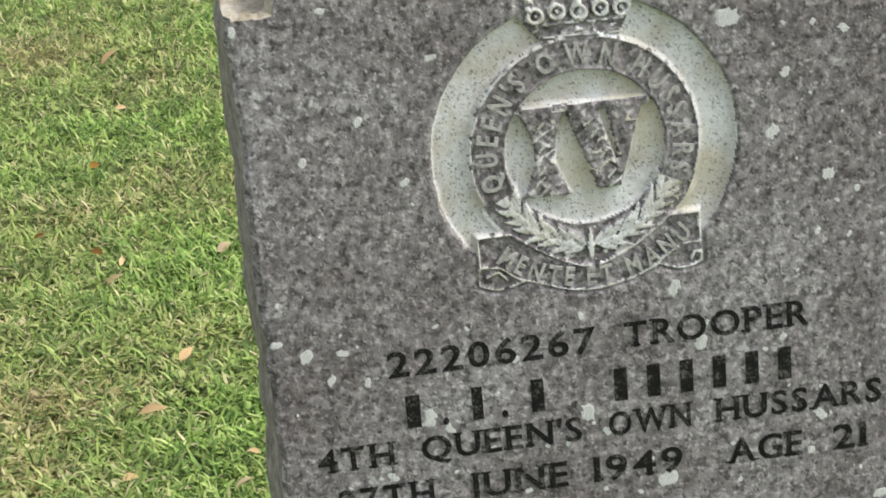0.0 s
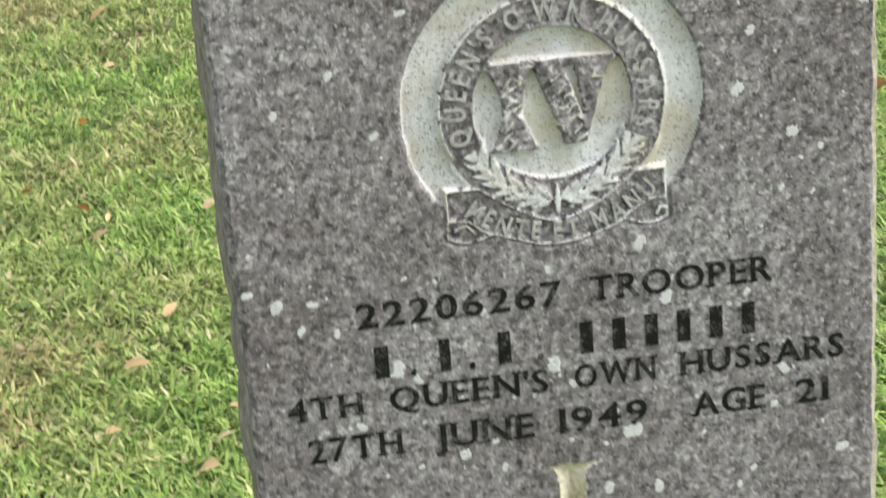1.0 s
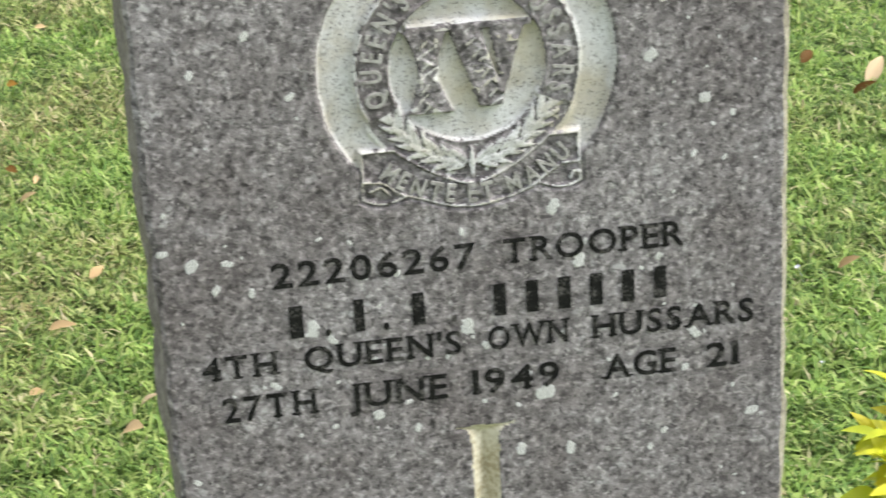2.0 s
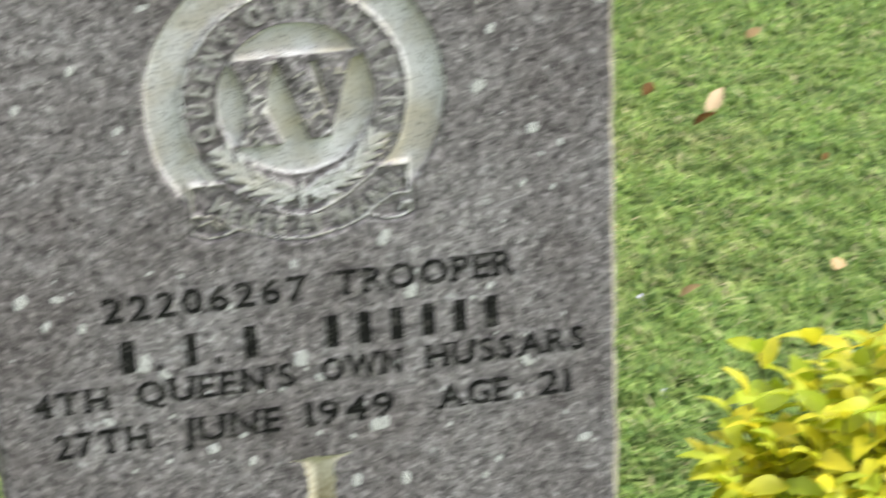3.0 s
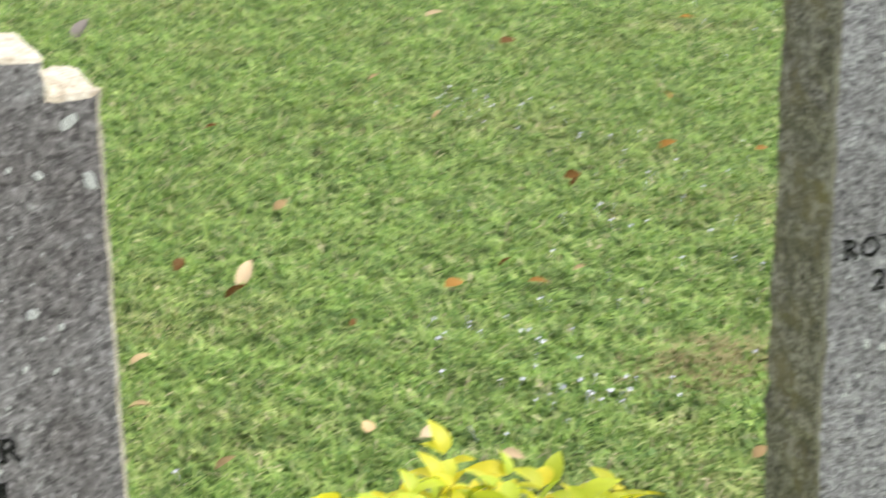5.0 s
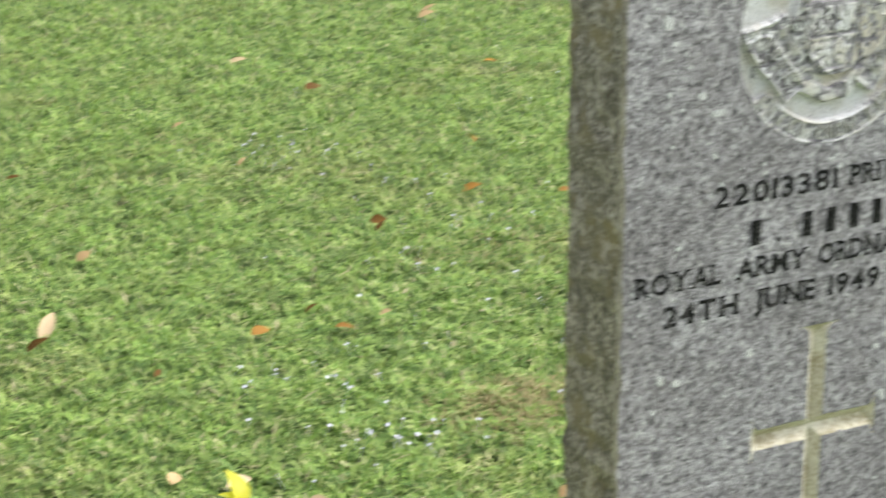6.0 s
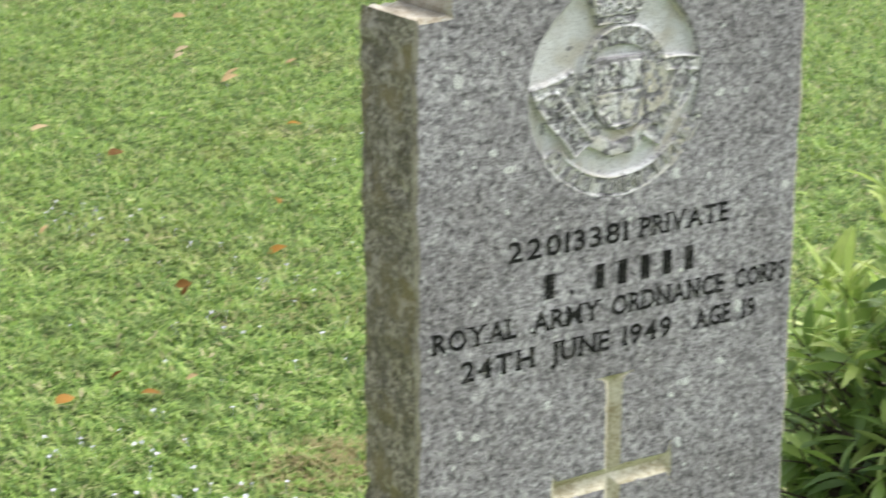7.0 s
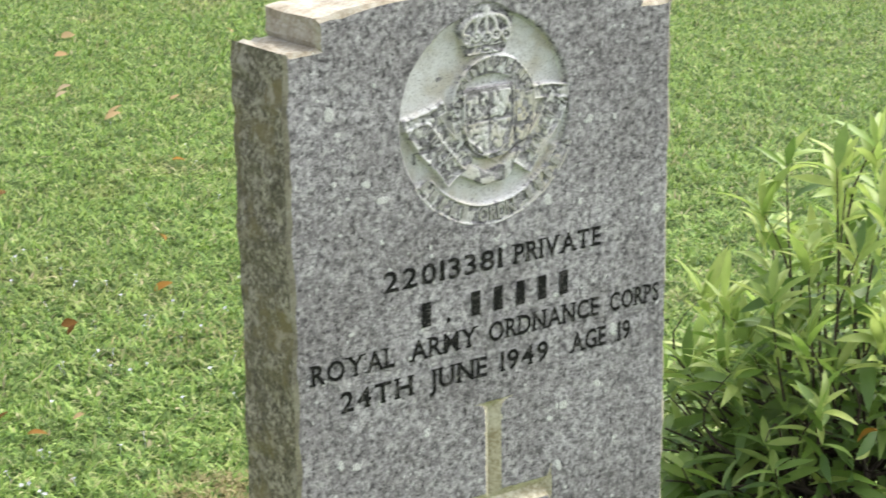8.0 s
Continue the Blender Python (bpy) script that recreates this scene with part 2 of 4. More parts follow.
def rect(u, v, u0, u1, v0, v1):
    return np.maximum(np.maximum(u0 - u, u - u1), np.maximum(v0 - v, v - v1))


def relief(name, box, step, shape, parent, label, cut=None):
    """A carved piece of the face: shape(u, v) gives its height in metres, with 0 the face itself, and how far it is pale cut stone."""
    u0, u1, v0, v1 = box
    nu, nv = round((u1 - u0) / step), round((v1 - v0) / step)
    U, V = np.meshgrid(np.linspace(u0, u1, nu + 1), np.linspace(v0, v1, nv + 1), indexing="ij")
    h, pale = shape(U, V)
    rim = np.minimum(np.minimum(U - u0, u1 - U), np.minimum(V - v0, v1 - V))
    h = h * smooth01(rim / 0.003)
    verts = np.stack([U, -h, V + BASE], -1).reshape(-1, 3)
    k = np.arange((nu + 1) * (nv + 1)).reshape(nu + 1, nv + 1)
    faces = np.stack([k[:-1, :-1], k[1:, :-1], k[1:, 1:], k[:-1, 1:]], -1).reshape(-1, 4)
    p = (pale[:-1, :-1] + pale[1:, 1:]) / 2
    return link(name, mesh_of(name, verts, faces, [parent["stone"], cut or CUT], (p > 0.5).ravel(), True), parent["ob"], label)


# ---- ground ----
SOD = 0.02  # depth of the grass: its tops lie at height zero


def ground():
    n, half = 60, 400.0
    s = np.linspace(-1, 1, n + 1)
    s = np.sign(s) * np.abs(s) ** 3.5 * half
    X, Y = np.meshgrid(s, s, indexing="ij")
    Z = grid_noise(X, Y, 1.3, 3) * 0.003 * (np.hypot(X, Y) < 30) - SOD
    k = np.arange((n + 1) ** 2).reshape(n + 1, n + 1)
    faces = np.stack([k[:-1, :-1], k[1:, :-1], k[1:, 1:], k[:-1, 1:]], -1).reshape(-1, 4)
    ob = new("ground", mesh_of("ground", np.stack([X, Y, Z], -1).reshape(-1, 3), faces, TURF, smooth=True))
    return tagged(ob, "level lawn soil with thatch under short grass", "ground", kind="structure")


ground()


def blades(name, x, y, length, width, rng, flat, label):
    """One lawn of bent, tapering grass blades, three faces each."""
    n = len(x)
    a = rng.uniform(0, 2 * np.pi, n)
    lean = np.clip(rng.normal(flat, 0.28, n), 0.1, 1.45)
    side = np.stack([-np.sin(a), np.cos(a), np.zeros(n)], -1)
    fwd = np.stack([np.cos(a) * np.sin(lean), np.sin(a) * np.sin(lean), np.cos(lean)], -1)
    lean2 = np.clip(lean + rng.uniform(0.1, 0.8, n), 0, 1.75)
    fwd2 = np.stack([np.cos(a) * np.sin(lean2), np.sin(a) * np.sin(lean2), np.cos(lean2)], -1)
    clump = grid_noise(x, y, 0.05, 9) * 0.005 + grid_noise(x, y, 0.021, 10) * 0.004
    root = np.stack([x, y, rng.uniform(0.0, 0.011, n) + clump - SOD], -1)
    L, W = length[:, None], width[:, None] / 2
    mid = root + fwd * L * 0.5
    tip = mid + fwd2 * L * 0.5
    tip[:, 2] = np.maximum(tip[:, 2], 0.003 - SOD)
    verts = np.stack([root - side * W * 0.8, root + side * W * 0.8, mid + side * W, mid - side * W, tip], 1).reshape(-1, 3)
    b = np.arange(n)[:, None] * 5
    tris = np.concatenate([b + [[0, 1, 2]], b + [[0, 2, 3]], b + [[3, 2, 4]]], 1).reshape(-1, 3)
    return tagged(new(name, mesh_of(name, verts, tris, BLADE, smooth=True)), label, "grass", kind="stuff")


def clear_of_stones(x, y):
    a = (np.abs(x) < 0.2) & (y > -0.005) & (y < 0.082)
    b = (np.abs(x - 0.944) < 0.2) & (y > 0.05) & (y < 0.155)
    return ~(a | b)


def grass():
    rng = np.random.default_rng(5)
    n = 560000
    # densest along the strip behind the row of stones, thinning with distance
    r = (rng.uniform(1.35 ** 0.75, 7.6 ** 0.75, n)) ** (1 / 0.75)
    a = np.radians(rng.uniform(-15, 60, n) + rng.normal(0, 2.5, n))
    x, y = -0.12 + r * np.sin(a), -1.1 + r * np.cos(a)
    k = clear_of_stones(x, y)
    x, y, r = x[k], y[k], r[k]
    grow = 0.98 + 0.07 * r
    length = rng.uniform(0.009, 0.025, len(x)) * grow
    width = rng.uniform(0.0014, 0.0037, len(x)) * grow
    blades("lawn_grass", x, y, length, width, rng, 1.0, "short green carpet grass mixed with yellow straw")
    # small broad-leaved weeds among the blades
    w = rng.random(len(x)) < 0.2
    blades("lawn_weed", x[w] + 0.004, y[w] + 0.003, rng.uniform(0.008, 0.015, w.sum()) * grow[w], rng.uniform(0.0035, 0.007, w.sum()) * grow[w], rng, 1.25, "small round-leaved weeds spread through the lawn")
    m = 90000
    x, y = rng.uniform(-3.5, 5.0, m), rng.uniform(-2.5, 7.0, m)
    k = clear_of_stones(x, y)
    x, y = x[k], y[k]
    blades("lawn_grass", x, y, rng.uniform(0.015, 0.04, len(x)), rng.uniform(0.002, 0.005, len(x)), rng, 0.9, "short lawn grass around the grave row")


grass()


def straw_patch(x, y, spread, n, seed):
    rng = np.random.default_rng(seed)
    px, py = x + rng.normal(0, spread, n), y + rng.normal(0, spread * 0.7, n)
    k = clear_of_stones(px, py)
    ob = blades("dry_grass", px[k], py[k], rng.uniform(0.012, 0.03, k.sum()), rng.uniform(0.0012, 0.0026, k.sum()), rng, 1.25, "patch of withered straw-coloured grass in the lawn")
    ob.data.materials.clear()
    ob.data.materials.append(STRAW)


PATCHES = ((1.265, 1.02, 0.06, 2400), (1.55, 1.62, 0.09, 500), (-0.48, 1.16, 0.07, 900), (-0.5, 0.98, 0.05, 600), (-0.5, 2.65, 0.14, 900), (-0.41, 1.75, 0.09, 500), (1.36, 2.43, 0.1, 300), (2.33, 3.6, 0.16, 500))
STRAW = foliage("withered_grass", (0.40, 0.34, 0.16), (0.18, 0.16, 0.06), glow=0.2, rough=0.8)
for i, (x, y, spread, n) in enumerate(PATCHES):
    straw_patch(x, y, spread, n, 200 + i)

# ---- headstones ----
BASE = 0.75  # height of the shoulders over the foot


def outline(rng, worn, left):
    """The front outline of a headstone with notched shoulders and a slightly arched top, from lower left, clockwise."""
    w, inner, step, rise = 0.19, 0.16, 0.0225, 0.012
    pts = []

    def run(a, b, n, kind):
        for i in range(n):
            t = i / n
            pts.append((a[0] + (b[0] - a[0]) * t, a[1] + (b[1] - a[1]) * t, kind))

    run((-left, -BASE - 0.12), (-left, 0), 60, "left")
    run((-left, 0), (-inner, 0), 6, "top")
    run((-inner, 0), (-inner, step), 4, "step_l")
    for i in range(28):
        u = -inner + 2 * inner * i / 28
        pts.append((u, step + rise * (1 - (u / inner) ** 2), "top"))
    run((inner, step), (inner, 0), 4, "step_r")
    run((inner, 0), (w, 0), 6, "top")
    run((w, 0), (w, -BASE - 0.12), 60, "right")
    run((w, -BASE - 0.12), (-left, -BASE - 0.12), 4, "foot")
    out = []
    for u, v, kind in pts:
        j = worn * (0.4 if kind in ("top", "right") else 1.0)
        out.append((u + rng.normal(0, j), v + rng.normal(0, j * 0.7), kind))
    return out


def slab(head, seed, holes, flare, side, worn, left=0.19):
    """The granite slab: front and back, rough sides with worn arrises, and openings in the front for the carved pieces."""
    rng = np.random.default_rng(seed)
    pts = outline(rng, worn, left)
    n = len(pts)
    depth = (0.0, 0.0025, 0.02, 0.04, 0.06, 0.0735, 0.076)
    bm = bmesh.new()
    rings = []
    for d, y in enumerate(depth):
        ring = []
        for i, (u, v, kind) in enumerate(pts):
            a, b = pts[i - 1], pts[(i + 1) % n]
            t = Vector((b[0] - a[0], b[1] - a[1]))
            nrm = Vector((-t.y, t.x)).normalized() if t.length else Vector((0, 0))
            inset = 0.0
            if d in (0, len(depth) - 1):
                inset = 0.0028 + abs(rng.normal(0, worn * (1.0 if kind == 'top' and d == 0 else 0.6)))
            elif kind != "foot":
                inset = rng.normal(0, worn * 0.9)
            p = Vector((u, v)) - nrm * inset
            if kind == "left":
                p.x -= flare * min(1.0, y / 0.05) * (1 - 0.6 * max(0.0, 1 + v / 0.05)) * (1 + 0.4 * math.sin(v * 31 + seed) * math.sin(v * 77))
            if kind == "top" and v < 0.01 and u < 0:
                p.x -= 0.4 * flare * min(1.0, y / 0.05) * max(0.0, min(1.0, (-u - 0.16) / 0.02))
            ring.append(bm.verts.new((p.x, y, p.y + BASE)))
        rings.append(ring)
    for d in range(len(depth) - 1):
        for i in range(n):
            j = (i + 1) % n
            f = bm.faces.new((rings[d][i], rings[d + 1][i], rings[d + 1][j], rings[d][j]))
            kind = pts[i][2]
            # the right arris takes the paler stone that stands for sunlight on it
            f.material_index = 2 if kind in ("top", "step_l", "step_r") else 1 if kind == "left" else 3 if kind == "right" and d < 2 else 1 if kind == "right" else 0
            if kind == "left" and d == 0:
                f.material_index = 0 if flare > 0.005 else 3
    bm.faces.new(list(reversed(rings[-1])))
    edges = [bm.edges.get((rings[0][i], rings[0][(i + 1) % n])) for i in range(n)]
    for u0, u1, v0, v1 in holes:
        c = [bm.verts.new((u, 0, v + BASE)) for u, v in ((u0, v0), (u1, v0), (u1, v1), (u0, v1))]
        edges += [bm.edges.new((c[i], c[(i + 1) % 4])) for i in range(4)]
    for v in rings[0]:
        v.co.y = 0.0
    made = bmesh.ops.triangle_fill(bm, edges=edges, use_beauty=True)
    for f in made["geom"]:
        if isinstance(f, bmesh.types.BMFace):
            if f.normal.y > 0:
                f.normal_flip()
            f.material_index = 0
    part("slab", bm, [head["stone"], side, PALE_TOP, PALE_EDGE], head["ob"])


def cross_shape(cu, top):
    def shape(u, v):
        u, v = u - cu, v - top
        d = rect(u, v, -0.0082, 0.0082, -0.215, 0)
        d = np.minimum(d, rect(u, v, -0.062, 0.062, -0.1, -0.082))
        for a, b in (((0, 0.0), (0, -1)), ((-0.062, -0.091), (1, 0)), ((0.062, -0.091), (-1, 0)), ((0, -0.215), (0, 1))):
            along = (u - a[0]) * b[0] + (v - a[1]) * b[1]
            across = np.abs((u - a[0]) * b[1] - (v - a[1]) * b[0])
            flare = across - (0.0084 + 0.0105 * np.exp(-np.maximum(along - 0.0012, 0) / 0.0017))
            # each end is dished a little between its two thin horns
            d = np.minimum(d, np.maximum(np.maximum(flare, 0.0009 * (1 - (across / 0.019) ** 2) - along), along - 0.02))
        d = d + grid_noise(u, v, 0.006, 8) * 0.0004
        # cut to a V, deepest along the middle of each arm
        return -np.clip(0.95 * -d, 0, 0.0082), inside(d, 0.0012)
    return shape


def line(u, v, r, *pts):
    """Signed distance to a drawn line through the points."""
    d = seg(u, v, pts[0], pts[1], r)
    for p, q in zip(pts[1:], pts[2:]):
        d = np.minimum(d, seg(u, v, p, q, r))
    return d


def leaf_field(u, v, leaves, fat):
    """Height from 0 to 1 over a set of overlapping pointed leaves, each domed with a sunk rib; leaves: (from, to)."""
    top = np.zeros_like(u)
    for a, b in leaves:
        ax, ay = u - a[0], v - a[1]
        bx, by = b[0] - a[0], b[1] - a[1]
        long = math.hypot(bx, by)
        t = (ax * bx + ay * by) / long ** 2
        side = (ax * by - ay * bx) / long
        wide = fat * np.sqrt(np.clip(4 * t * (1 - t), 0, 1)) * (1 - 0.25 * t) + 1e-6
        q = np.abs(side) / wide
        dome = np.where((t > 0) & (t < 1) & (q < 1), np.sqrt(np.clip(1 - q ** 2, 0, 1)) * (0.75 + 0.25 * t) - 0.3 * np.exp(-(side / (0.16 * fat)) ** 2), 0)
        top = np.maximum(top, dome)
    return np.clip(top, 0, 1)


def pearls(u, v, r, spots):
    """Height from 0 to 1 over a set of round beads."""
    top = np.zeros_like(u)
    for x, y in spots:
        top = np.maximum(top, np.sqrt(np.clip(1 - ((u - x) ** 2 + (v - y) ** 2) / r ** 2, 0, 1)))
    return top


def crown_field(u, v, base, half, tall):
    """Relief from 0 to 1 of a royal crown: a jewelled band, a row of rosettes, beaded arches and an orb."""
    v = v - base
    h = 0.55 * inside(np.abs(v - 0.0008) - 0.0007) * (np.abs(u) < half)
    for i in range(5):
        x = (i - 2) * half * 0.43
        h = np.maximum(h, 0.75 * inside(np.maximum(np.abs(u - x) - 0.0026, np.abs(v - 0.0042 + 0.8 * u * u / half) - 0.0015)))
    h = np.maximum(h, 0.5 * inside(np.abs(v - 0.0078) - 0.0007) * (np.abs(u) < half * 1.08))
    for i in range(5):
        x, y = (i - 2) * half * 0.52, 0.0135 + 0.0012 * (i % 2)
        r = np.hypot(u - x, v - y)
        h = np.maximum(h, np.maximum(0.9 * inside(np.abs(r - 0.0038) - 0.0012), 0.8 * inside(r - 0.0013)))
    beads = []
    for k in range(9):
        t = k / 8
        for sgn in (-1, 1):
            beads.append((sgn * (half * 1.22 * math.cos(t * 1.45)), 0.018 + (tall - 0.024) * math.sin(t * 1.5)))
            beads.append((sgn * half * 0.55 * math.cos(t * 1.5), 0.019 + (tall - 0.025) * math.sin(t * 1.5)))
        beads.append((0.0, 0.019 + (tall - 0.026) * t))
    h = np.maximum(h, pearls(u, v, 0.0023, beads))
    return np.maximum(h, pearls(u, v, 0.0042, [(0, tall - 0.002)]))


def crest_iv(cu, cv):
    """A sunk ring round a belt, a roman numeral four on a sunk disc, a laurel, a scroll and a crown."""
    def shape(u, v):
        u, v = u - cu, v - cv
        u = u + grid_noise(u, v, 0.009, 4) * 0.0004
        v = v + grid_noise(u, v, 0.009, 6) * 0.0004
        r, th = np.hypot(u, v), np.degrees(np.arctan2(v, u))
        wob, soft = grid_noise(u, v, 0.0032, 2), grid_noise(u, v, 0.008, 3)
        au = np.abs(u)
        # crown: the band is narrower than the arches over it
        half = np.where(u < 0, 0.0195 + 0.75 * (v - 0.0615), 0.0235 + 0.45 * (v - 0.0615))
        crown = np.maximum(np.minimum(np.abs(u + 0.001) - np.minimum(half, 0.033), au - 0.02), np.maximum(0.0625 - v, v - 0.117))
        crown = np.maximum(crown, np.hypot(u, (v - 0.083) * 0.95) - 0.0345)
        # scroll: a sagging band with a rolled end on either side
        up = np.minimum(-0.068 + 0.0245 * (au / 0.045) ** 1.6, -0.0438)
        low = np.where(au < 0.038, -0.0842 + 0.0105 * (au / 0.038) ** 1.7, -0.0737 - 0.0042 * np.sin((au - 0.038) / 0.026 * 3.0))
        scroll = np.maximum(np.maximum(low - v, v - up), np.abs(u + 0.001) - 0.0635 - 0.03 * np.clip(-0.055 - v, 0, 0.02))
        ring = np.maximum(np.maximum(r - 0.085, 0.0648 - r), np.maximum(-crown, -scroll))
        ring = np.maximum(ring, -0.0585 - v)
        sunk = inside(ring, 0.0026)
        disc = inside(r - 0.0445, 0.0018)
        # the numeral, its stems waisted and its feet broad
        numeral = rect(u, v, -0.0345, 0.0372, 0.0212, 0.0285 + 0.006 * au)
        numeral = np.minimum(numeral, np.maximum(np.abs(u + 0.0225) - (0.0062 + 13 * (v + 0.001) ** 2), np.maximum(-0.0255 - v, v - 0.024)))
        numeral = np.minimum(numeral, rect(u, v, -0.0325, -0.0115, -0.0258, -0.0195))
        left = -0.0105 + (0.024 - v) * 0.34
        right = 0.0335 - (0.024 - v) * 0.3
        vee = np.maximum(np.maximum(left - u, u - right), np.maximum(-0.0246 - v, v - 0.024))
        slit = np.maximum(np.maximum(0.0083 + (0.0225 - v) * 0.29 - u, u - 0.0135 - (0.0225 - v) * 0.13), np.maximum(v - 0.0215, -0.0065 - v))
        numeral = np.minimum(numeral, np.maximum(vee, -slit))
        num = inside(numeral + 0.0005 * wob, 0.0014)
        bevel = smooth01((0.0295 + 0.006 * au - v) / 0.0042)  # the head of the numeral slopes back
        # a vine scratched over the two stems
        vine = np.full_like(u, 1.0)
        for k in range(7):
            y = 0.017 - 0.0062 * k
            for x in (-0.0225, 0.006 + 0.0019 * k):
                s = 1 if (k + (x > 0)) % 2 else -1
                vine = np.minimum(vine, line(u, v, 0.00055, (x - 0.006 * s, y - 0.004), (x - 0.001 * s, y), (x + 0.0055 * s, y + 0.0035)))
                vine = np.minimum(vine, seg(u, v, (x, y), (x + 0.004 * s, y - 0.0045), 0.00055))
        vine = inside(vine, 0.0009) * num
        # two laurel sprays that meet at the foot of the belt
        leaves = [((0.0, -0.066), (0.0, -0.047))]
        for i in range(9):
            a = math.radians(1 + i * 7.6)
            q = 0.0575 - 0.0007 * i
            for k, (turn, long) in enumerate(((42, 0.0165), (-20, 0.0135), (12, 0.0135))):
                d = a + math.radians(turn + 5 * math.sin(3 * i + k))
                b = a + 0.03 * k
                leaves.append(((q * math.sin(b), -q * math.cos(b)), (q * math.sin(b) + long * math.cos(d), long * math.sin(d) - q * math.cos(b))))
        leafy = leaf_field(au, v, leaves, 0.0025)
        zone = smooth01((-th - 22) / 8) * smooth01((158 + th) / 8) * (v < 0) * inside(np.maximum(r - 0.068, 0.0415 - r), 0.002) * (1 - inside(scroll))
        zone = np.maximum(zone * inside(0.0445 - r, 0.002), zone * (leafy > 0.1))
        belt = inside(np.maximum(r - 0.0648, 0.0445 - r), 0.0012) * (1 - inside(crown)) * (1 - inside(scroll))
        rims = np.maximum(inside(np.abs(r - 0.0638) - 0.0009), inside(np.abs(r - 0.0455) - 0.0007)) * belt * (1 - zone)
        h = -0.0052 * sunk - 0.0013 * belt * (1 - zone) + 0.0011 * rims + 0.0003 * wob * belt
        h = h - 0.0056 * disc * (1 - zone) + 0.0048 * disc * num * bevel * (1 - zone) + 0.0005 * wob * num * disc + 0.0006 * vine
        h = h * (1 - zone) - zone * (0.0028 - 0.0026 * leafy)
        # scroll outline, folds and rolled ends
        ins = inside(scroll)
        edge = inside(np.abs(scroll + 0.001) - 0.0008)
        fold = np.minimum(line(u, v, 0.0008, (-0.0635, -0.0625), (-0.052, -0.064), (-0.045, -0.070), (-0.034, -0.0755)), line(u, v, 0.0008, (0.065, -0.0625), (0.0515, -0.0625), (0.042, -0.068), (0.033, -0.0755)))
        fold = np.minimum(fold, np.minimum(line(u, v, 0.0008, (-0.06, -0.069), (-0.053, -0.0665), (-0.049, -0.0715)), line(u, v, 0.001, (0.0645, -0.071), (0.0585, -0.067), (0.056, -0.0725))))
        drawn = np.maximum(edge, inside(fold, 0.0011) * ins)
        h = h * (1 - ins) + ins * (-0.0019 + 0.0019 * drawn + 0.0005 * wob)
        groove = inside(np.abs(scroll - 0.0008) - 0.0008)
        h = h - 0.0016 * groove * (1 - sunk) * (1 - zone)
        k = inside(crown)
        jewels = crown_field(u - 0.001, v, 0.0635, 0.0225, 0.05)
        h = h * (1 - k) + k * (-0.0024 + 0.0024 * jewels + 0.0005 * wob)
        h = h + 0.0003 * soft * (1 - sunk)
        pale = np.maximum(sunk, disc * (1 - num * (bevel > 0.97)) * (1 - zone))
        # laurel domes go pale, a highlight put into colour, besides random pale spots
        pale = np.maximum(pale, zone * ((leafy > 0.5) | (wob > 0.5)))
        pale = np.maximum(pale, 0.8 * vine * disc * (soft > -0.5))
        pale = np.maximum(pale, 0.8 * num * disc * (wob + 0.4 * soft > 0.68))  # worn back to pale stone in spots
        pale = np.maximum(pale, 0.8 * drawn * ins * (wob > -0.6))
        pale = np.maximum(pale, 0.85 * k * (jewels + 0.35 * wob > 0.22))
        pale = np.maximum(pale, 0.8 * rims * (r > 0.06) * (wob > -0.5))
        return h, pale
    return shape


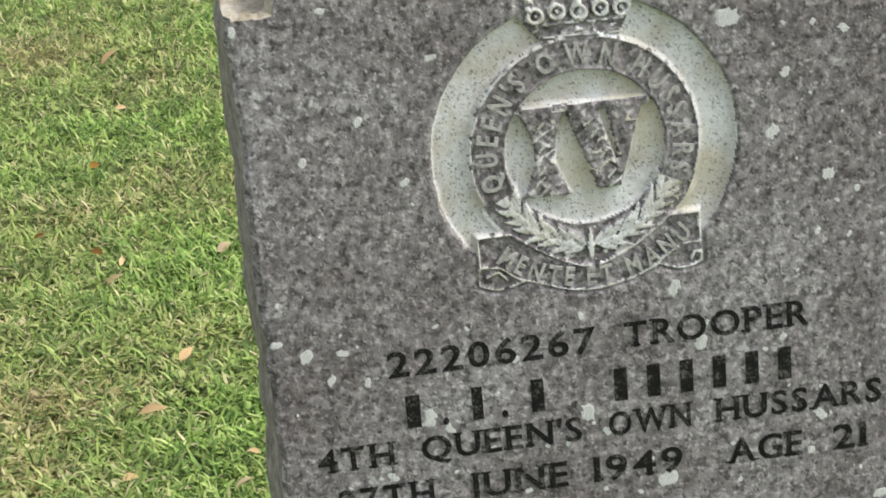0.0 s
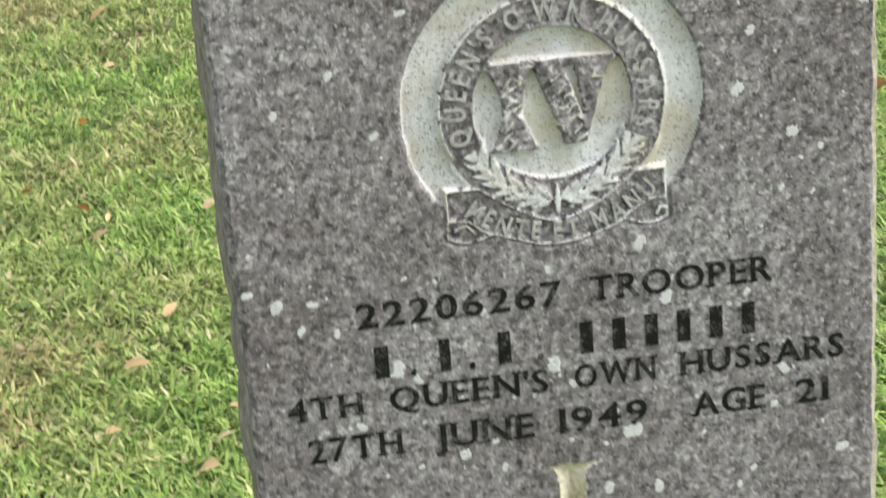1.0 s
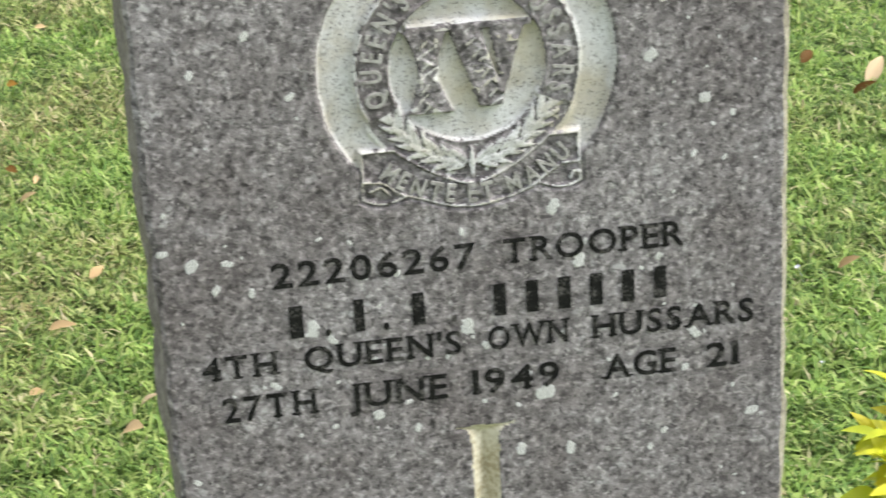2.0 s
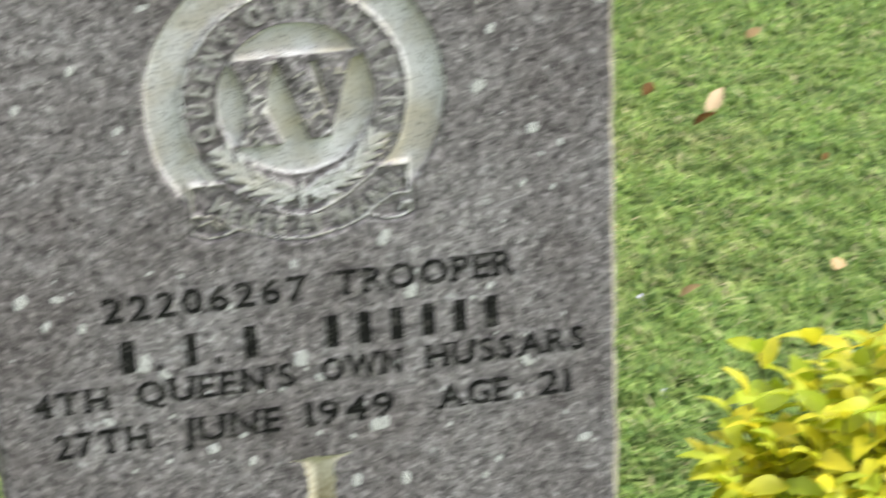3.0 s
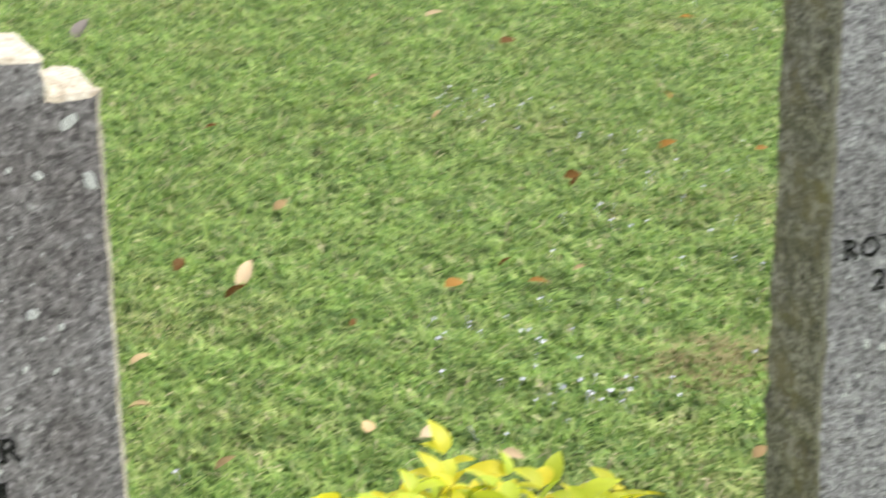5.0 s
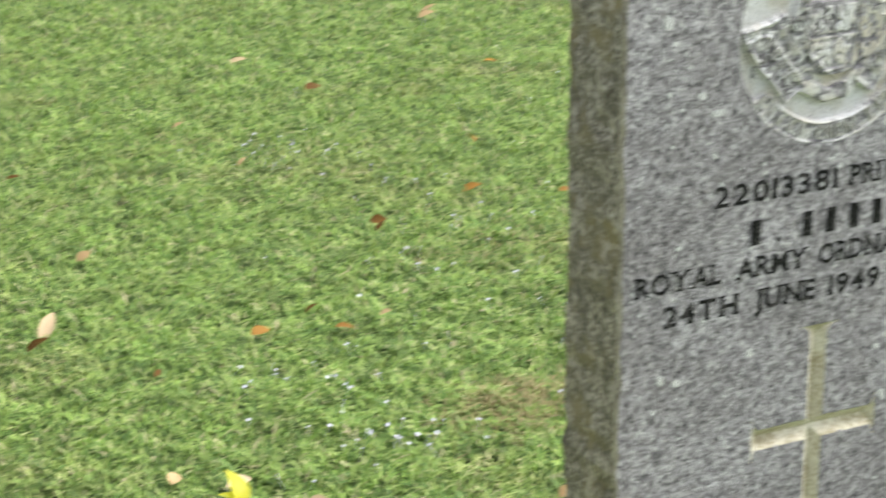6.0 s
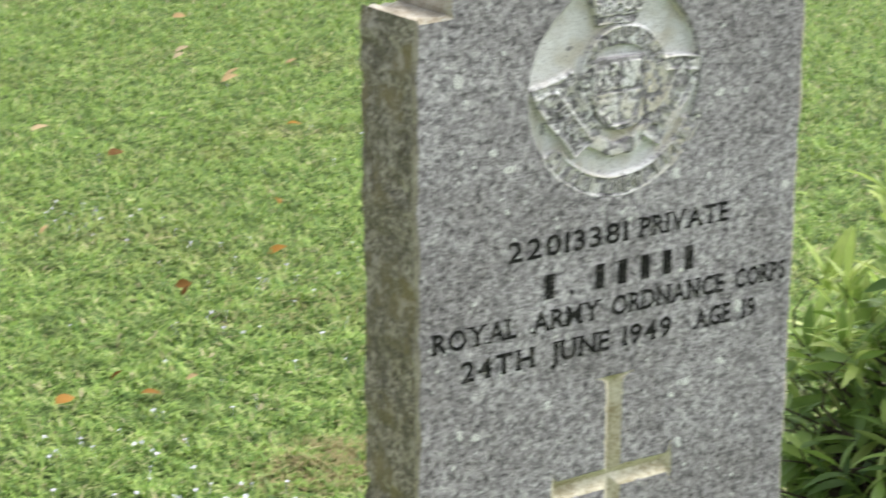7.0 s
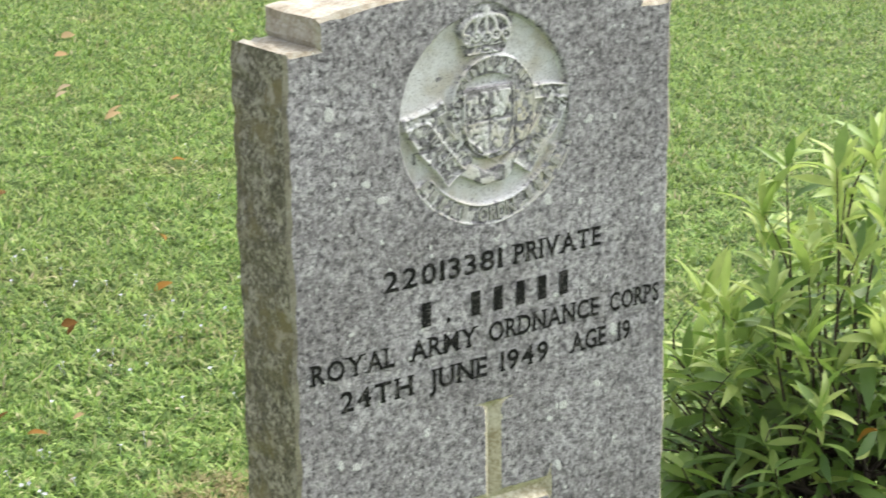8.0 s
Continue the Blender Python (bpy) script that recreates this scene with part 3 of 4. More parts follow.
def crest_shield(cu, cv):
    """A sunk medallion with a crowned round belt over a shield, side ribbons and a scroll below."""
    def shape(u, v):
        u, v = u - cu, v - cv
        u = u + grid_noise(u, v, 0.01, 14) * 0.0005
        v = v + grid_noise(u, v, 0.01, 16) * 0.0005
        r = np.hypot(u, v)
        wob, soft = grid_noise(u, v, 0.003, 12), grid_noise(u, v, 0.008, 13)
        medal = inside(r - 0.0832, 0.0022)
        half = 0.0195 + 0.4 * (v - 0.05)
        crown = np.maximum(np.maximum(np.abs(u - 0.001) - half, np.hypot(u - 0.001, v - 0.061) - 0.0295), 0.049 - v)
        ball = np.hypot(u - 0.0075, v - 0.006) - 0.0425
        # shield with a flat top under a low arch, its sides drawn in to a point
        ss = (u - 0.0025)
        foot_v = np.clip((-0.004 - v) / 0.029, 0, 1)
        shield = np.maximum(np.abs(ss) - 0.0255 * np.sqrt(1 - 0.96 * foot_v ** 2), np.maximum(v - 0.0236, -0.033 - v))
        arch = np.maximum(np.hypot(ss, v + 0.0165) - 0.049, np.maximum(0.0236 - v, np.abs(ss) - 0.0235))
        ring_low = np.maximum(np.hypot(u - 0.004, v + 0.001) - 0.0895, 0.0725 - np.hypot(u - 0.005, v))
        foot = np.maximum(ring_low, v + 0.036 + 0.16 * np.abs(u - 0.004) * (u < 0.004) - 0.06 * np.clip(u - 0.04, 0, 1))

        def band(a, b, wide, wave):
            length = math.hypot(b[0] - a[0], b[1] - a[1])
            c, q = (b[0] - a[0]) / length, (b[1] - a[1]) / length
            x, y = (u - a[0]) * c + (v - a[1]) * q, -(u - a[0]) * q + (v - a[1]) * c
            return np.maximum(np.maximum(-x, x - length), np.abs(y + wave * np.sin(x * 85)) - wide)

        left = np.minimum(band((-0.063, 0.006), (-0.026, -0.045), 0.0168, 0.0015), band((-0.0795, 0.0015), (-0.0395, 0.0125), 0.0055, 0.001))
        right = np.minimum(band((0.0735, 0.006), (0.036, -0.049), 0.0118, -0.0018), band((0.0845, 0.0085), (0.0455, 0.0125), 0.0066, 0.001))
        ribbons = np.minimum(left, right)
        knot = np.minimum(line(u, v, 0.006, (-0.022, -0.041), (0.0, -0.0515), (0.02, -0.0475)), seg(u, v, (0.031, -0.036), (0.016, -0.051), 0.006))
        solid = np.minimum(np.minimum(np.minimum(crown, ball), np.minimum(foot, ribbons)), knot)
        sunk = medal * (1 - inside(solid, 0.0018))
        h = -0.0062 * sunk
        b = inside(ball)
        ring_out = inside(np.abs(ball + 0.0012) - 0.0011) * (v > -0.012)
        low_line = line(u, v, 0.0009, (-0.0335, 0.012), (-0.0267, -0.0007), (-0.0173, -0.018), (0.0022, -0.0347), (0.0175, -0.0425))
        low_line = inside(low_line, 0.0012)
        a = inside(arch, 0.0014) * b
        s = inside(shield)
        charge = np.clip(0.35 + 0.9 * wob + 0.7 * soft, 0, 1) * inside(-np.minimum(np.abs(ss), np.abs(v + 0.003)) + 0.001) * inside(shield + 0.004)
        rim_s = inside(np.abs(shield + 0.0014) - 0.0009) * (v < 0.021)
        h = h - b * 0.001 * (1 - s) * (1 - ring_out) + 0.0005 * wob * b * (1 - s)
        h = h - 0.0046 * a
        h = h - s * (0.0006 - 0.0011 * charge - 0.0014 * rim_s) - 0.0013 * inside(np.abs(shield - 0.0012) - 0.001) * b * (1 - a)
        h = h + 0.0014 * low_line
        f = inside(foot)
        rim_f = inside(np.abs(ring_low + 0.0012) - 0.0009) * f
        h = h - f * (0.0014 - 0.0016 * rim_f) + 0.0004 * wob * f
        q = inside(ribbons) * (1 - b)
        rim_q = inside(np.abs(ribbons + 0.0012) - 0.001) * q
        strand = np.minimum(line(u, v, 0.0012, (-0.068, 0.001), (-0.0554, 0.0011), (-0.042, -0.0166), (-0.0283, -0.0324), (-0.019, -0.043)), line(u, v, 0.0012, (0.051, -0.003), (0.0418, -0.015), (0.0345, -0.029), (0.029, -0.0375)))
        strand = inside(strand, 0.0014) * (1 - s)
        h = h - q * (0.0014 - 0.0015 * rim_q - 0.0008 * wob) + 0.0016 * strand * np.maximum(q, b)
        kn = inside(knot) * (1 - b) * (1 - q)
        h = h - kn * (0.001 - 0.0014 * soft)
        k = inside(crown)
        jewels = crown_field(u - 0.001, v, 0.0495, 0.0185, 0.0375)
        h = h - k * (0.0022 - 0.0022 * jewels) + 0.0005 * wob * k
        pale = np.maximum(sunk * (soft > -0.92), a)
        pale = np.maximum(pale, 0.8 * b * ring_out * (wob > -0.55))
        for w in (rim_f, rim_q, strand * np.maximum(q, b), low_line, rim_s * s):
            pale = np.maximum(pale, 0.8 * w * (wob > -0.5))
        pale = np.maximum(pale, 0.8 * k * (jewels + 0.35 * wob > 0.2))
        pale = np.maximum(pale, 0.7 * np.maximum(q, np.maximum(b * (1 - s), f)) * (wob + 0.5 * soft > 0.05))
        pale = np.maximum(pale, 0.75 * s * (charge > 0.25))
        pale = np.maximum(pale, 0.75 * kn * (soft > 0.1))
        return h, pale
    return shape


# lettering: the built-in font with small slab feet on its stems
GLYPHS = {}
FEET = {"T": ((0.5, 0),), "R": ((0.1, 0), (0.1, 1)), "P": ((0.1, 0), (0.1, 1)), "E": ((0.1, 0), (0.1, 1)),
        "H": ((0.1, 0), (0.1, 1), (0.9, 0), (0.9, 1)), "U": ((0.1, 1), (0.9, 1)), "N": ((0.1, 0), (0.1, 1), (0.9, 1)),
        "W": ((0.06, 1), (0.94, 1)), "A": ((0.06, 0), (0.94, 0)), "M": ((0.06, 0), (0.94, 0)),
        "V": ((0.06, 1), (0.94, 1)), "Y": ((0.06, 1), (0.94, 1), (0.5, 0)), "I": ((0.5, 0), (0.5, 1)), "J": ((0.75, 1),),
        "1": ((0.6, 0),), "4": ((0.72, 0),), "L": ((0.15, 1), (0.15, 0)), "D": ((0.1, 0), (0.1, 1)), "B": ((0.1, 0), (0.1, 1))}


def glyph(ch):
    """Vertices and faces of one letter, its height scaled to 1 and its left edge at 0."""
    if ch not in GLYPHS:
        cu = bpy.data.curves.new("letter", "FONT")
        cu.body, cu.size, cu.resolution_u, cu.offset = ch, 1.0, 3, 0.021
        ob = bpy.data.objects.new("letter", cu)
        me = ob.to_mesh()
        vs = np.array([v.co[:2] for v in me.vertices])
        fs = [tuple(p.vertices) for p in me.polygons]
        ob.to_mesh_clear()
        bpy.data.objects.remove(ob)
        bpy.data.curves.remove(cu)
        vs[:, 0] -= vs[:, 0].min()
        GLYPHS[ch] = (vs, fs)
    return GLYPHS[ch]


CAP = 0.0


def word_layout(text):
    """Letters with their left edges, for a cap height of 1, and the whole width."""
    global CAP
    if not CAP:
        CAP = glyph("H")[0][:, 1].max()
    x, out = 0.0, []
    for ch in text:
        if ch == " ":
            x += 0.5
            continue
        vs, fs = glyph(ch)
        v = vs / CAP
        w = v[:, 0].max()
        out.append((ch, x, v, fs, w))
        x += w + {"'": 0.12, ".": 0.12, "R": 0.08, "T": 0.2, "A": 0.1}.get(ch, 0.16)
    return out, x - 0.16


def engrave(words, base, cap, parent, label=""):
    """One line of lettering, a part for each word; words: (text, from, to) along the face. A number stands for that many plain bars."""
    for text, a, b in words:
        bars = isinstance(text, int)
        for i in range(text if bars else 1):
            bm = bmesh.new()

            def quad(u0, u1, v0, v1, y):
                bm.faces.new([bm.verts.new((u, y, v + BASE)) for u, v in ((u0, v0), (u1, v0), (u1, v1), (u0, v1))])

            if bars:
                pitch = (b - a) / text
                quad(a + pitch * (i + 0.22), a + pitch * (i + 0.62), base, base + cap, -0.0005)
            else:
                letters, width = word_layout(text)
                s = (b - a) / width
                for ch, x, v, fs, w in letters:
                    new_v = [bm.verts.new((a + (x + p[0]) * s, -0.0005, base + p[1] * cap + BASE)) for p in v]
                    for f in fs:
                        bm.faces.new([new_v[i] for i in f])
                    for fx, end in FEET.get(ch, ()):
                        mid, half = a + (x + fx * w) * s, 0.185 * cap
                        z = base + (cap if end else 0)
                        quad(mid - half, mid + half, z - (0.085 * cap if end else 0), z + (0 if end else 0.085 * cap), -0.0003)
            for f in bm.faces:
                f.normal_update()
                if f.normal.y > 0:
                    f.normal_flip()
            part("inscription_bar" if bars else "inscription_word", bm, LETTER, parent, label)


def ring_lettering(name, text, centre, radius, start, end, cap, squash, out, mat, parent, label, lift):
    """Raised letters set round an arc, from one angle to another; out: the letters' heads point away from the centre."""
    bm = bmesh.new()
    letters, width = word_layout(text)
    for ch, x, v, fs, w in letters:
        t = (x + w / 2) / width
        ang = radians(start + (end - start) * t)
        s = math.sin(ang), math.cos(ang)
        k = 1 if out else -1
        new_v = []
        for p in v:
            dx, dy = (p[0] - w / 2) * cap * squash, (p[1] - 0.5) * cap
            q = radius + k * dy
            new_v.append(bm.verts.new((centre[0] + q * s[1] + k * dx * s[0], -lift, centre[1] + q * s[0] - k * dx * s[1] + BASE)))
        for f in fs:
            bm.faces.new([new_v[i] for i in f])
    for f in bm.faces:
        f.normal_update()
        if f.normal.y > 0:
            f.normal_flip()
    ext = bmesh.ops.extrude_face_region(bm, geom=list(bm.faces))
    for g in ext["geom"]:
        if isinstance(g, bmesh.types.BMVert):
            g.co.y += 0.0016
    return part(name, bm, mat, parent, label)


def arc_bars(name, count, centre, radius, start, end, high, mat, parent, label, lift):
    """Plain raised bars set round an arc in place of worn lettering."""
    bm = bmesh.new()
    for i in range(count):
        ang = radians(start + (end - start) * (i + 0.5) / count)
        half = abs(radians(end - start)) * radius / count * 0.2
        s, c = math.sin(ang), math.cos(ang)
        box = bmesh.ops.create_cube(bm, size=1)["verts"]
        for vv in box:
            dx, dy, dz = vv.co.x * 2 * half, vv.co.z * high, vv.co.y * 0.0014
            q = radius + dy
            vv.co = Vector((centre[0] + q * c - dx * s, -lift + 0.0007 + dz, centre[1] + q * s + dx * c + BASE))
    return part(name, bm, mat, parent, label)


def lichen_mesh(seed):
    rng = np.random.default_rng(seed)
    bm = bmesh.new()
    n = 18
    rad = 1 + 0.2 * np.array([math.sin(2 * a + seed) for a in np.linspace(0, 6.28, n)]) + rng.normal(0, 0.13, n)
    rim = [bm.verts.new((math.cos(6.283 * i / n) * rad[i], 0.25, math.sin(6.283 * i / n) * rad[i])) for i in range(n)]
    top = [bm.verts.new((math.cos(6.283 * i / n) * rad[i] * 0.75, -0.07 - 0.03 * rng.random(), math.sin(6.283 * i / n) * rad[i] * 0.75)) for i in range(n)]
    for i in range(n):
        bm.faces.new((rim[i], rim[(i + 1) % n], top[(i + 1) % n], top[i]))
    bm.faces.new(top)
    bmesh.ops.recalc_face_normals(bm, faces=bm.faces)
    me = bpy.data.meshes.new("lichen_spot")
    bm.to_mesh(me)
    bm.free()
    me.materials.append(LICHEN)
    return me


SPOTS = [lichen_mesh(s) for s in range(5)]


def lichen(head, seed, spots, count, keep_off):
    """Crusts of white lichen on the face: the large ones where they grow, and a scatter of small ones."""
    rng = np.random.default_rng(seed)
    every = list(spots)
    while len(every) < len(spots) + count:
        u, v, s = rng.uniform(-0.18, 0.18), rng.uniform(-0.6, 0.01), 0.0008 + 0.0019 * rng.random() ** 2
        if any(a < u < b and c < v < d for a, b, c, d in keep_off):
            continue
        every.append((u, v, s))
    for i, (u, v, s) in enumerate(every):
        m = Matrix.Translation((u, -0.0001, v + BASE)) @ pose(0, 0, 0, 0, rng.uniform(0, 360), 0) @ Matrix.Diagonal((s * rng.uniform(0.8, 1.4), min(s, 0.003) * 0.35, s, 1))
        link("lichen_spot", SPOTS[i % 5], head["ob"], m=m)


def headstone_hussar():
    m = pose(0, 0, BASE, -0.892, 0.805, 0) @ pose(0, 0, -BASE)
    ob = thing("headstone", m, "brown-grey weathered granite headstone with notched shoulders and belt crest", "headstone", "grave row headstones")
    head = {"ob": ob, "stone": GRANITE_A}
    c = (0.0045, -0.0965)
    crest, cross = (-0.092, 0.101, -0.196, 0.0215), (-0.067, 0.073, -0.547, -0.316)
    slab(head, 11, (crest, cross), 0.0068, SIDE_A, 0.0007, 0.182)
    badge = relief("crest", crest, 0.0008, crest_iv(*c), head, "sunk carved crest with crown, belt and scroll in pale stone")
    relief("cross", cross, 0.001, cross_shape(0.003, -0.3225), head, "sunk pale cut cross with flared ends", CUT_WARM)
    ring_lettering("belt_lettering", "QUEEN'S OWN HUSSARS", c, 0.0548, 202, -22, 0.0117, 0.72, True, RUBBED, badge, "raised capitals round the belt", -0.0003)
    ring_lettering("scroll_lettering", "MENTE ET MANU", (c[0], c[1] + 0.0015), 0.0765, 228, 315, 0.0108, 0.75, False, RUBBED, badge, "raised capitals along the scroll", 0.0002)
    engrave((("22206267", -0.116, 0.0035), ("TROOPER", 0.0195, 0.126)), -0.218, 0.0155, ob, "black engraved capitals and numerals")
    engrave(((1, -0.1125, -0.092), (1, -0.0735, -0.058), (1, -0.04, -0.0215), (6, 0.008, 0.1235), (".", -0.0875, -0.0845), (".", -0.0535, -0.0505), (".", -0.0135, -0.0105)), -0.251, 0.0205, ob, "black upright bar")
    engrave((("4TH", -0.161, -0.1173), ("QUEEN'S", -0.1015, -0.008), ("OWN", 0.0077, 0.0558), ("HUSSARS", 0.0709, 0.1695)), -0.2727, 0.015, ob, "black engraved capitals")
    engrave((("27TH", -0.1517, -0.0965), ("JUNE", -0.0773, -0.018), ("1949", -0.0027, 0.05), ("AGE", 0.0774, 0.1217), ("21", 0.14, 0.16)), -0.301, 0.016, ob, "black engraved date and age")
    big = [(-0.1604, -0.1992, 0.0046), (-0.1759, -0.1895, 0.0028), (0.064, -0.221, 0.0048), (0.1091, -0.0995, 0.0046), (0.0862, -0.0318, 0.0068), (0.1683, -0.3343, 0.0036),
           (0.041, -0.3055, 0.0062), (-0.0945, -0.2465, 0.0044), (-0.004, -0.256, 0.0055), (0.133, -0.2765, 0.0045), (0.127, -0.2995, 0.003), (-0.037, -0.3193, 0.0026),
           (0.117, -0.066, 0.0034), (0.15, -0.045, 0.003), (-0.076, -0.034, 0.0038), (0.17, -0.016, 0.0045), (0.085, -0.012, 0.004), (0.113, -0.006, 0.004), (0.18, -0.052, 0.0045),
           (0.14, -0.128, 0.0036), (-0.118, -0.066, 0.0028), (-0.15, -0.085, 0.003), (0.05, -0.185, 0.0042), (0.112, -0.224, 0.0026), (-0.06, -0.3075, 0.0035), (0.055, -0.345, 0.0036), (0.025, -0.342, 0.004)]
    lichen(head, 21, big, 150, ((-0.09, 0.1, -0.19, 0.0), (-0.063, 0.069, -0.54, -0.316)))


def headstone_ordnance():
    m = pose(0.944, 0.0648, 0.7818, 0, 0, -3.046) @ pose(0, 0, 0, 0.89, 0.013, 0) @ pose(0, 0, -BASE)
    ob = thing("headstone", m, "pale grey speckled granite headstone with algae-dark side and shield crest", "headstone", "grave row headstones")
    head = {"ob": ob, "stone": GRANITE_B}
    c = (-0.004, -0.0725)
    crest, cross = (-0.0985, 0.0905, -0.168, 0.0255), (-0.067, 0.069, -0.54, -0.308)
    slab(head, 12, (crest, cross), 0.002, SIDE_B, 0.0010)
    badge = relief("crest", crest, 0.0008, crest_shield(*c), head, "sunk carved medallion with crown, shield and ribbons")
    relief("cross", cross, 0.001, cross_shape(0.001, -0.3147), head, "sunk pale cut cross with flared ends", CUT_WARM)
    ring_lettering("scroll_lettering", "ORDN", (c[0] + 0.0045, c[1]), 0.081, 261, 287, 0.0115, 0.75, False, RUBBED, badge, "raised capitals along the scroll", 0.0002)
    arc_bars("scroll_lettering", 5, (c[0] + 0.0045, c[1]), 0.081, 212, 255, 0.010, RUBBED, badge, "row of small raised bars", 0.0002)
    arc_bars("scroll_lettering", 4, (c[0] + 0.0045, c[1]), 0.081, 294, 328, 0.010, RUBBED, badge, "row of small raised bars", 0.0002)
    arc_bars("belt_lettering", 15, (c[0] + 0.0075, c[1] + 0.006), 0.0365, 5, 175, 0.0062, RUBBED, badge, "ring of small raised bars", 0.0002)
    for mid, turn in (((-0.0475, -0.0165), 126), ((0.0555, -0.0215), 236)):
        for k in range(4):
            x, y = c[0] + mid[0] + (k - 1.5) * 0.0105 * math.cos(radians(turn)), c[1] + mid[1] + (k - 1.5) * 0.0105 * math.sin(radians(turn))
            arc_bars("ribbon_lettering", 2, (x - 0.05 * math.cos(radians(turn - 90)), y - 0.05 * math.sin(radians(turn - 90))), 0.05, turn - 94, turn - 86, 0.0085, RUBBED, badge, "pair of small raised bars", 0.0004)
    engrave((("22013381", -0.1062, 0.0105), ("PRIVATE", 0.023, 0.1146)), -0.2005, 0.0165, ob, "black engraved capitals and numerals")
    engrave(((1, -0.0755, -0.0515), (".", -0.046, -0.0425), (5, -0.026, 0.088)), -0.2367, 0.0205, ob, "black upright bar")
    engrave((("ROYAL", -0.1747, -0.0965), ("ARMY", -0.0815, -0.016), ("ORDNANCE", -0.0035, 0.113), ("CORPS", 0.1255, 0.1805)), -0.2627, 0.0165, ob, "black engraved capitals")
    engrave((("24TH", -0.149, -0.08), ("JUNE", -0.064, -0.0055), ("1949", 0.0085, 0.0585), ("AGE", 0.083, 0.1215), ("19", 0.1345, 0.1485)), -0.291, 0.017, ob, "black engraved date and age")
    big = [(-0.1521, -0.0501, 0.0058), (0.1761, -0.1792, 0.005), (-0.0665, -0.3275, 0.0042), (0.13, -0.279, 0.005), (-0.145, -0.067, 0.003), (-0.12, -0.11, 0.0036),
           (-0.105, -0.125, 0.004), (-0.15, -0.335, 0.0034), (-0.135, -0.34, 0.0042), (0.075, -0.336, 0.0042), (0.112, -0.325, 0.0036), (0.07, -0.39, 0.004), (0.06, -0.345, 0.0036), (0.058, -0.152, 0.005), (0.102, -0.09, 0.0036)]
    lichen(head, 22, big, 170, ((-0.095, 0.087, -0.165, 0.02), (-0.063, 0.065, -0.54, -0.31)))


headstone_hussar()
headstone_ordnance()


# ---- shrubs ----
def leaf_mesh(name, mat, long, wide, fold, droop, seed, tip=0.75):
    """A leaf along +x, folded along its rib and drooping to its tip."""
    rng = np.random.default_rng(seed)
    bm = bmesh.new()
    rows = []
    n = 6
    twist = rng.uniform(-0.35, 0.35)
    for i in range(n + 1):
        t = i / n
        w = wide / 2 * (math.sin(math.pi * min(1, t ** tip)) ** 0.8 if 0 < t < 1 else 0.02)
        x, z = long * (t - 0.12 * t * t * droop), -long * droop * t * t * 0.55
        a = twist * t
        row = []
        for s in (-1, 0, 1):
            y, up = s * w, abs(s) * w * fold
            row.append(bm.verts.new((x, y * math.cos(a) - up * math.sin(a), z + up * math.cos(a) + y * math.sin(a))))
        rows.append(row)
    for i in range(n):
        for s in range(2):
            bm.faces.new((rows[i][s], rows[i + 1][s], rows[i + 1][s + 1], rows[i][s + 1]))
    me = bpy.data.meshes.new(name)
    bm.to_mesh(me)
    bm.free()
    me.materials.append(mat)
    me.polygons.foreach_set("use_smooth", [True] * len(me.polygons))
    return me


def stem(bm, a, b, r0, r1, bend, rng):
    """A tapering bent twig."""
    a, b = Vector(a), Vector(b)
    off = Vector(rng.normal(0, bend, 3))
    prev = None
    n, k = 6, 6
    for i in range(n + 1):
        t = i / n
        p = a.lerp(b, t) + off * math.sin(math.pi * t)
        d = (b - a).normalized()
        x = d.orthogonal().normalized()
        y = d.cross(x)
        r = r0 + (r1 - r0) * t
        ring = [bm.verts.new(p + (x * math.cos(6.283 * j / k) + y * math.sin(6.283 * j / k)) * r) for j in range(k)]
        if prev:
            for j in range(k):
                bm.faces.new((prev[j], prev[(j + 1) % k], ring[(j + 1) % k], ring[j]))
        prev = ring


def turned(p, yaw, pitch, roll, s):
    return Matrix.Translation(p) @ Euler((roll, -pitch, yaw)).to_matrix().to_4x4() @ Matrix.Diagonal((s, s, s, 1))


def dress(ob, leaves, singles):
    """Hangs leaves on a shrub: the first ones as parts, the rest joined by material."""
    for me, m in leaves[:singles]:
        link("leaf", me, ob, m=m)
    rest = {}
    for me, m in leaves[singles:]:
        vs = np.array([(m @ v.co)[:] for v in me.vertices])
        fs = np.array([tuple(p.vertices) for p in me.polygons])
        group = rest.setdefault(me.materials[0].name, [[], [], 0, me.materials[0]])
        group[0].append(vs)
        group[1].append(fs + group[2])
        group[2] += len(vs)
    for vs, fs, _, mat in rest.values():
        tagged(link("foliage", mesh_of("foliage", np.concatenate(vs), np.concatenate(fs), mat, smooth=True), ob), kind="stuff")


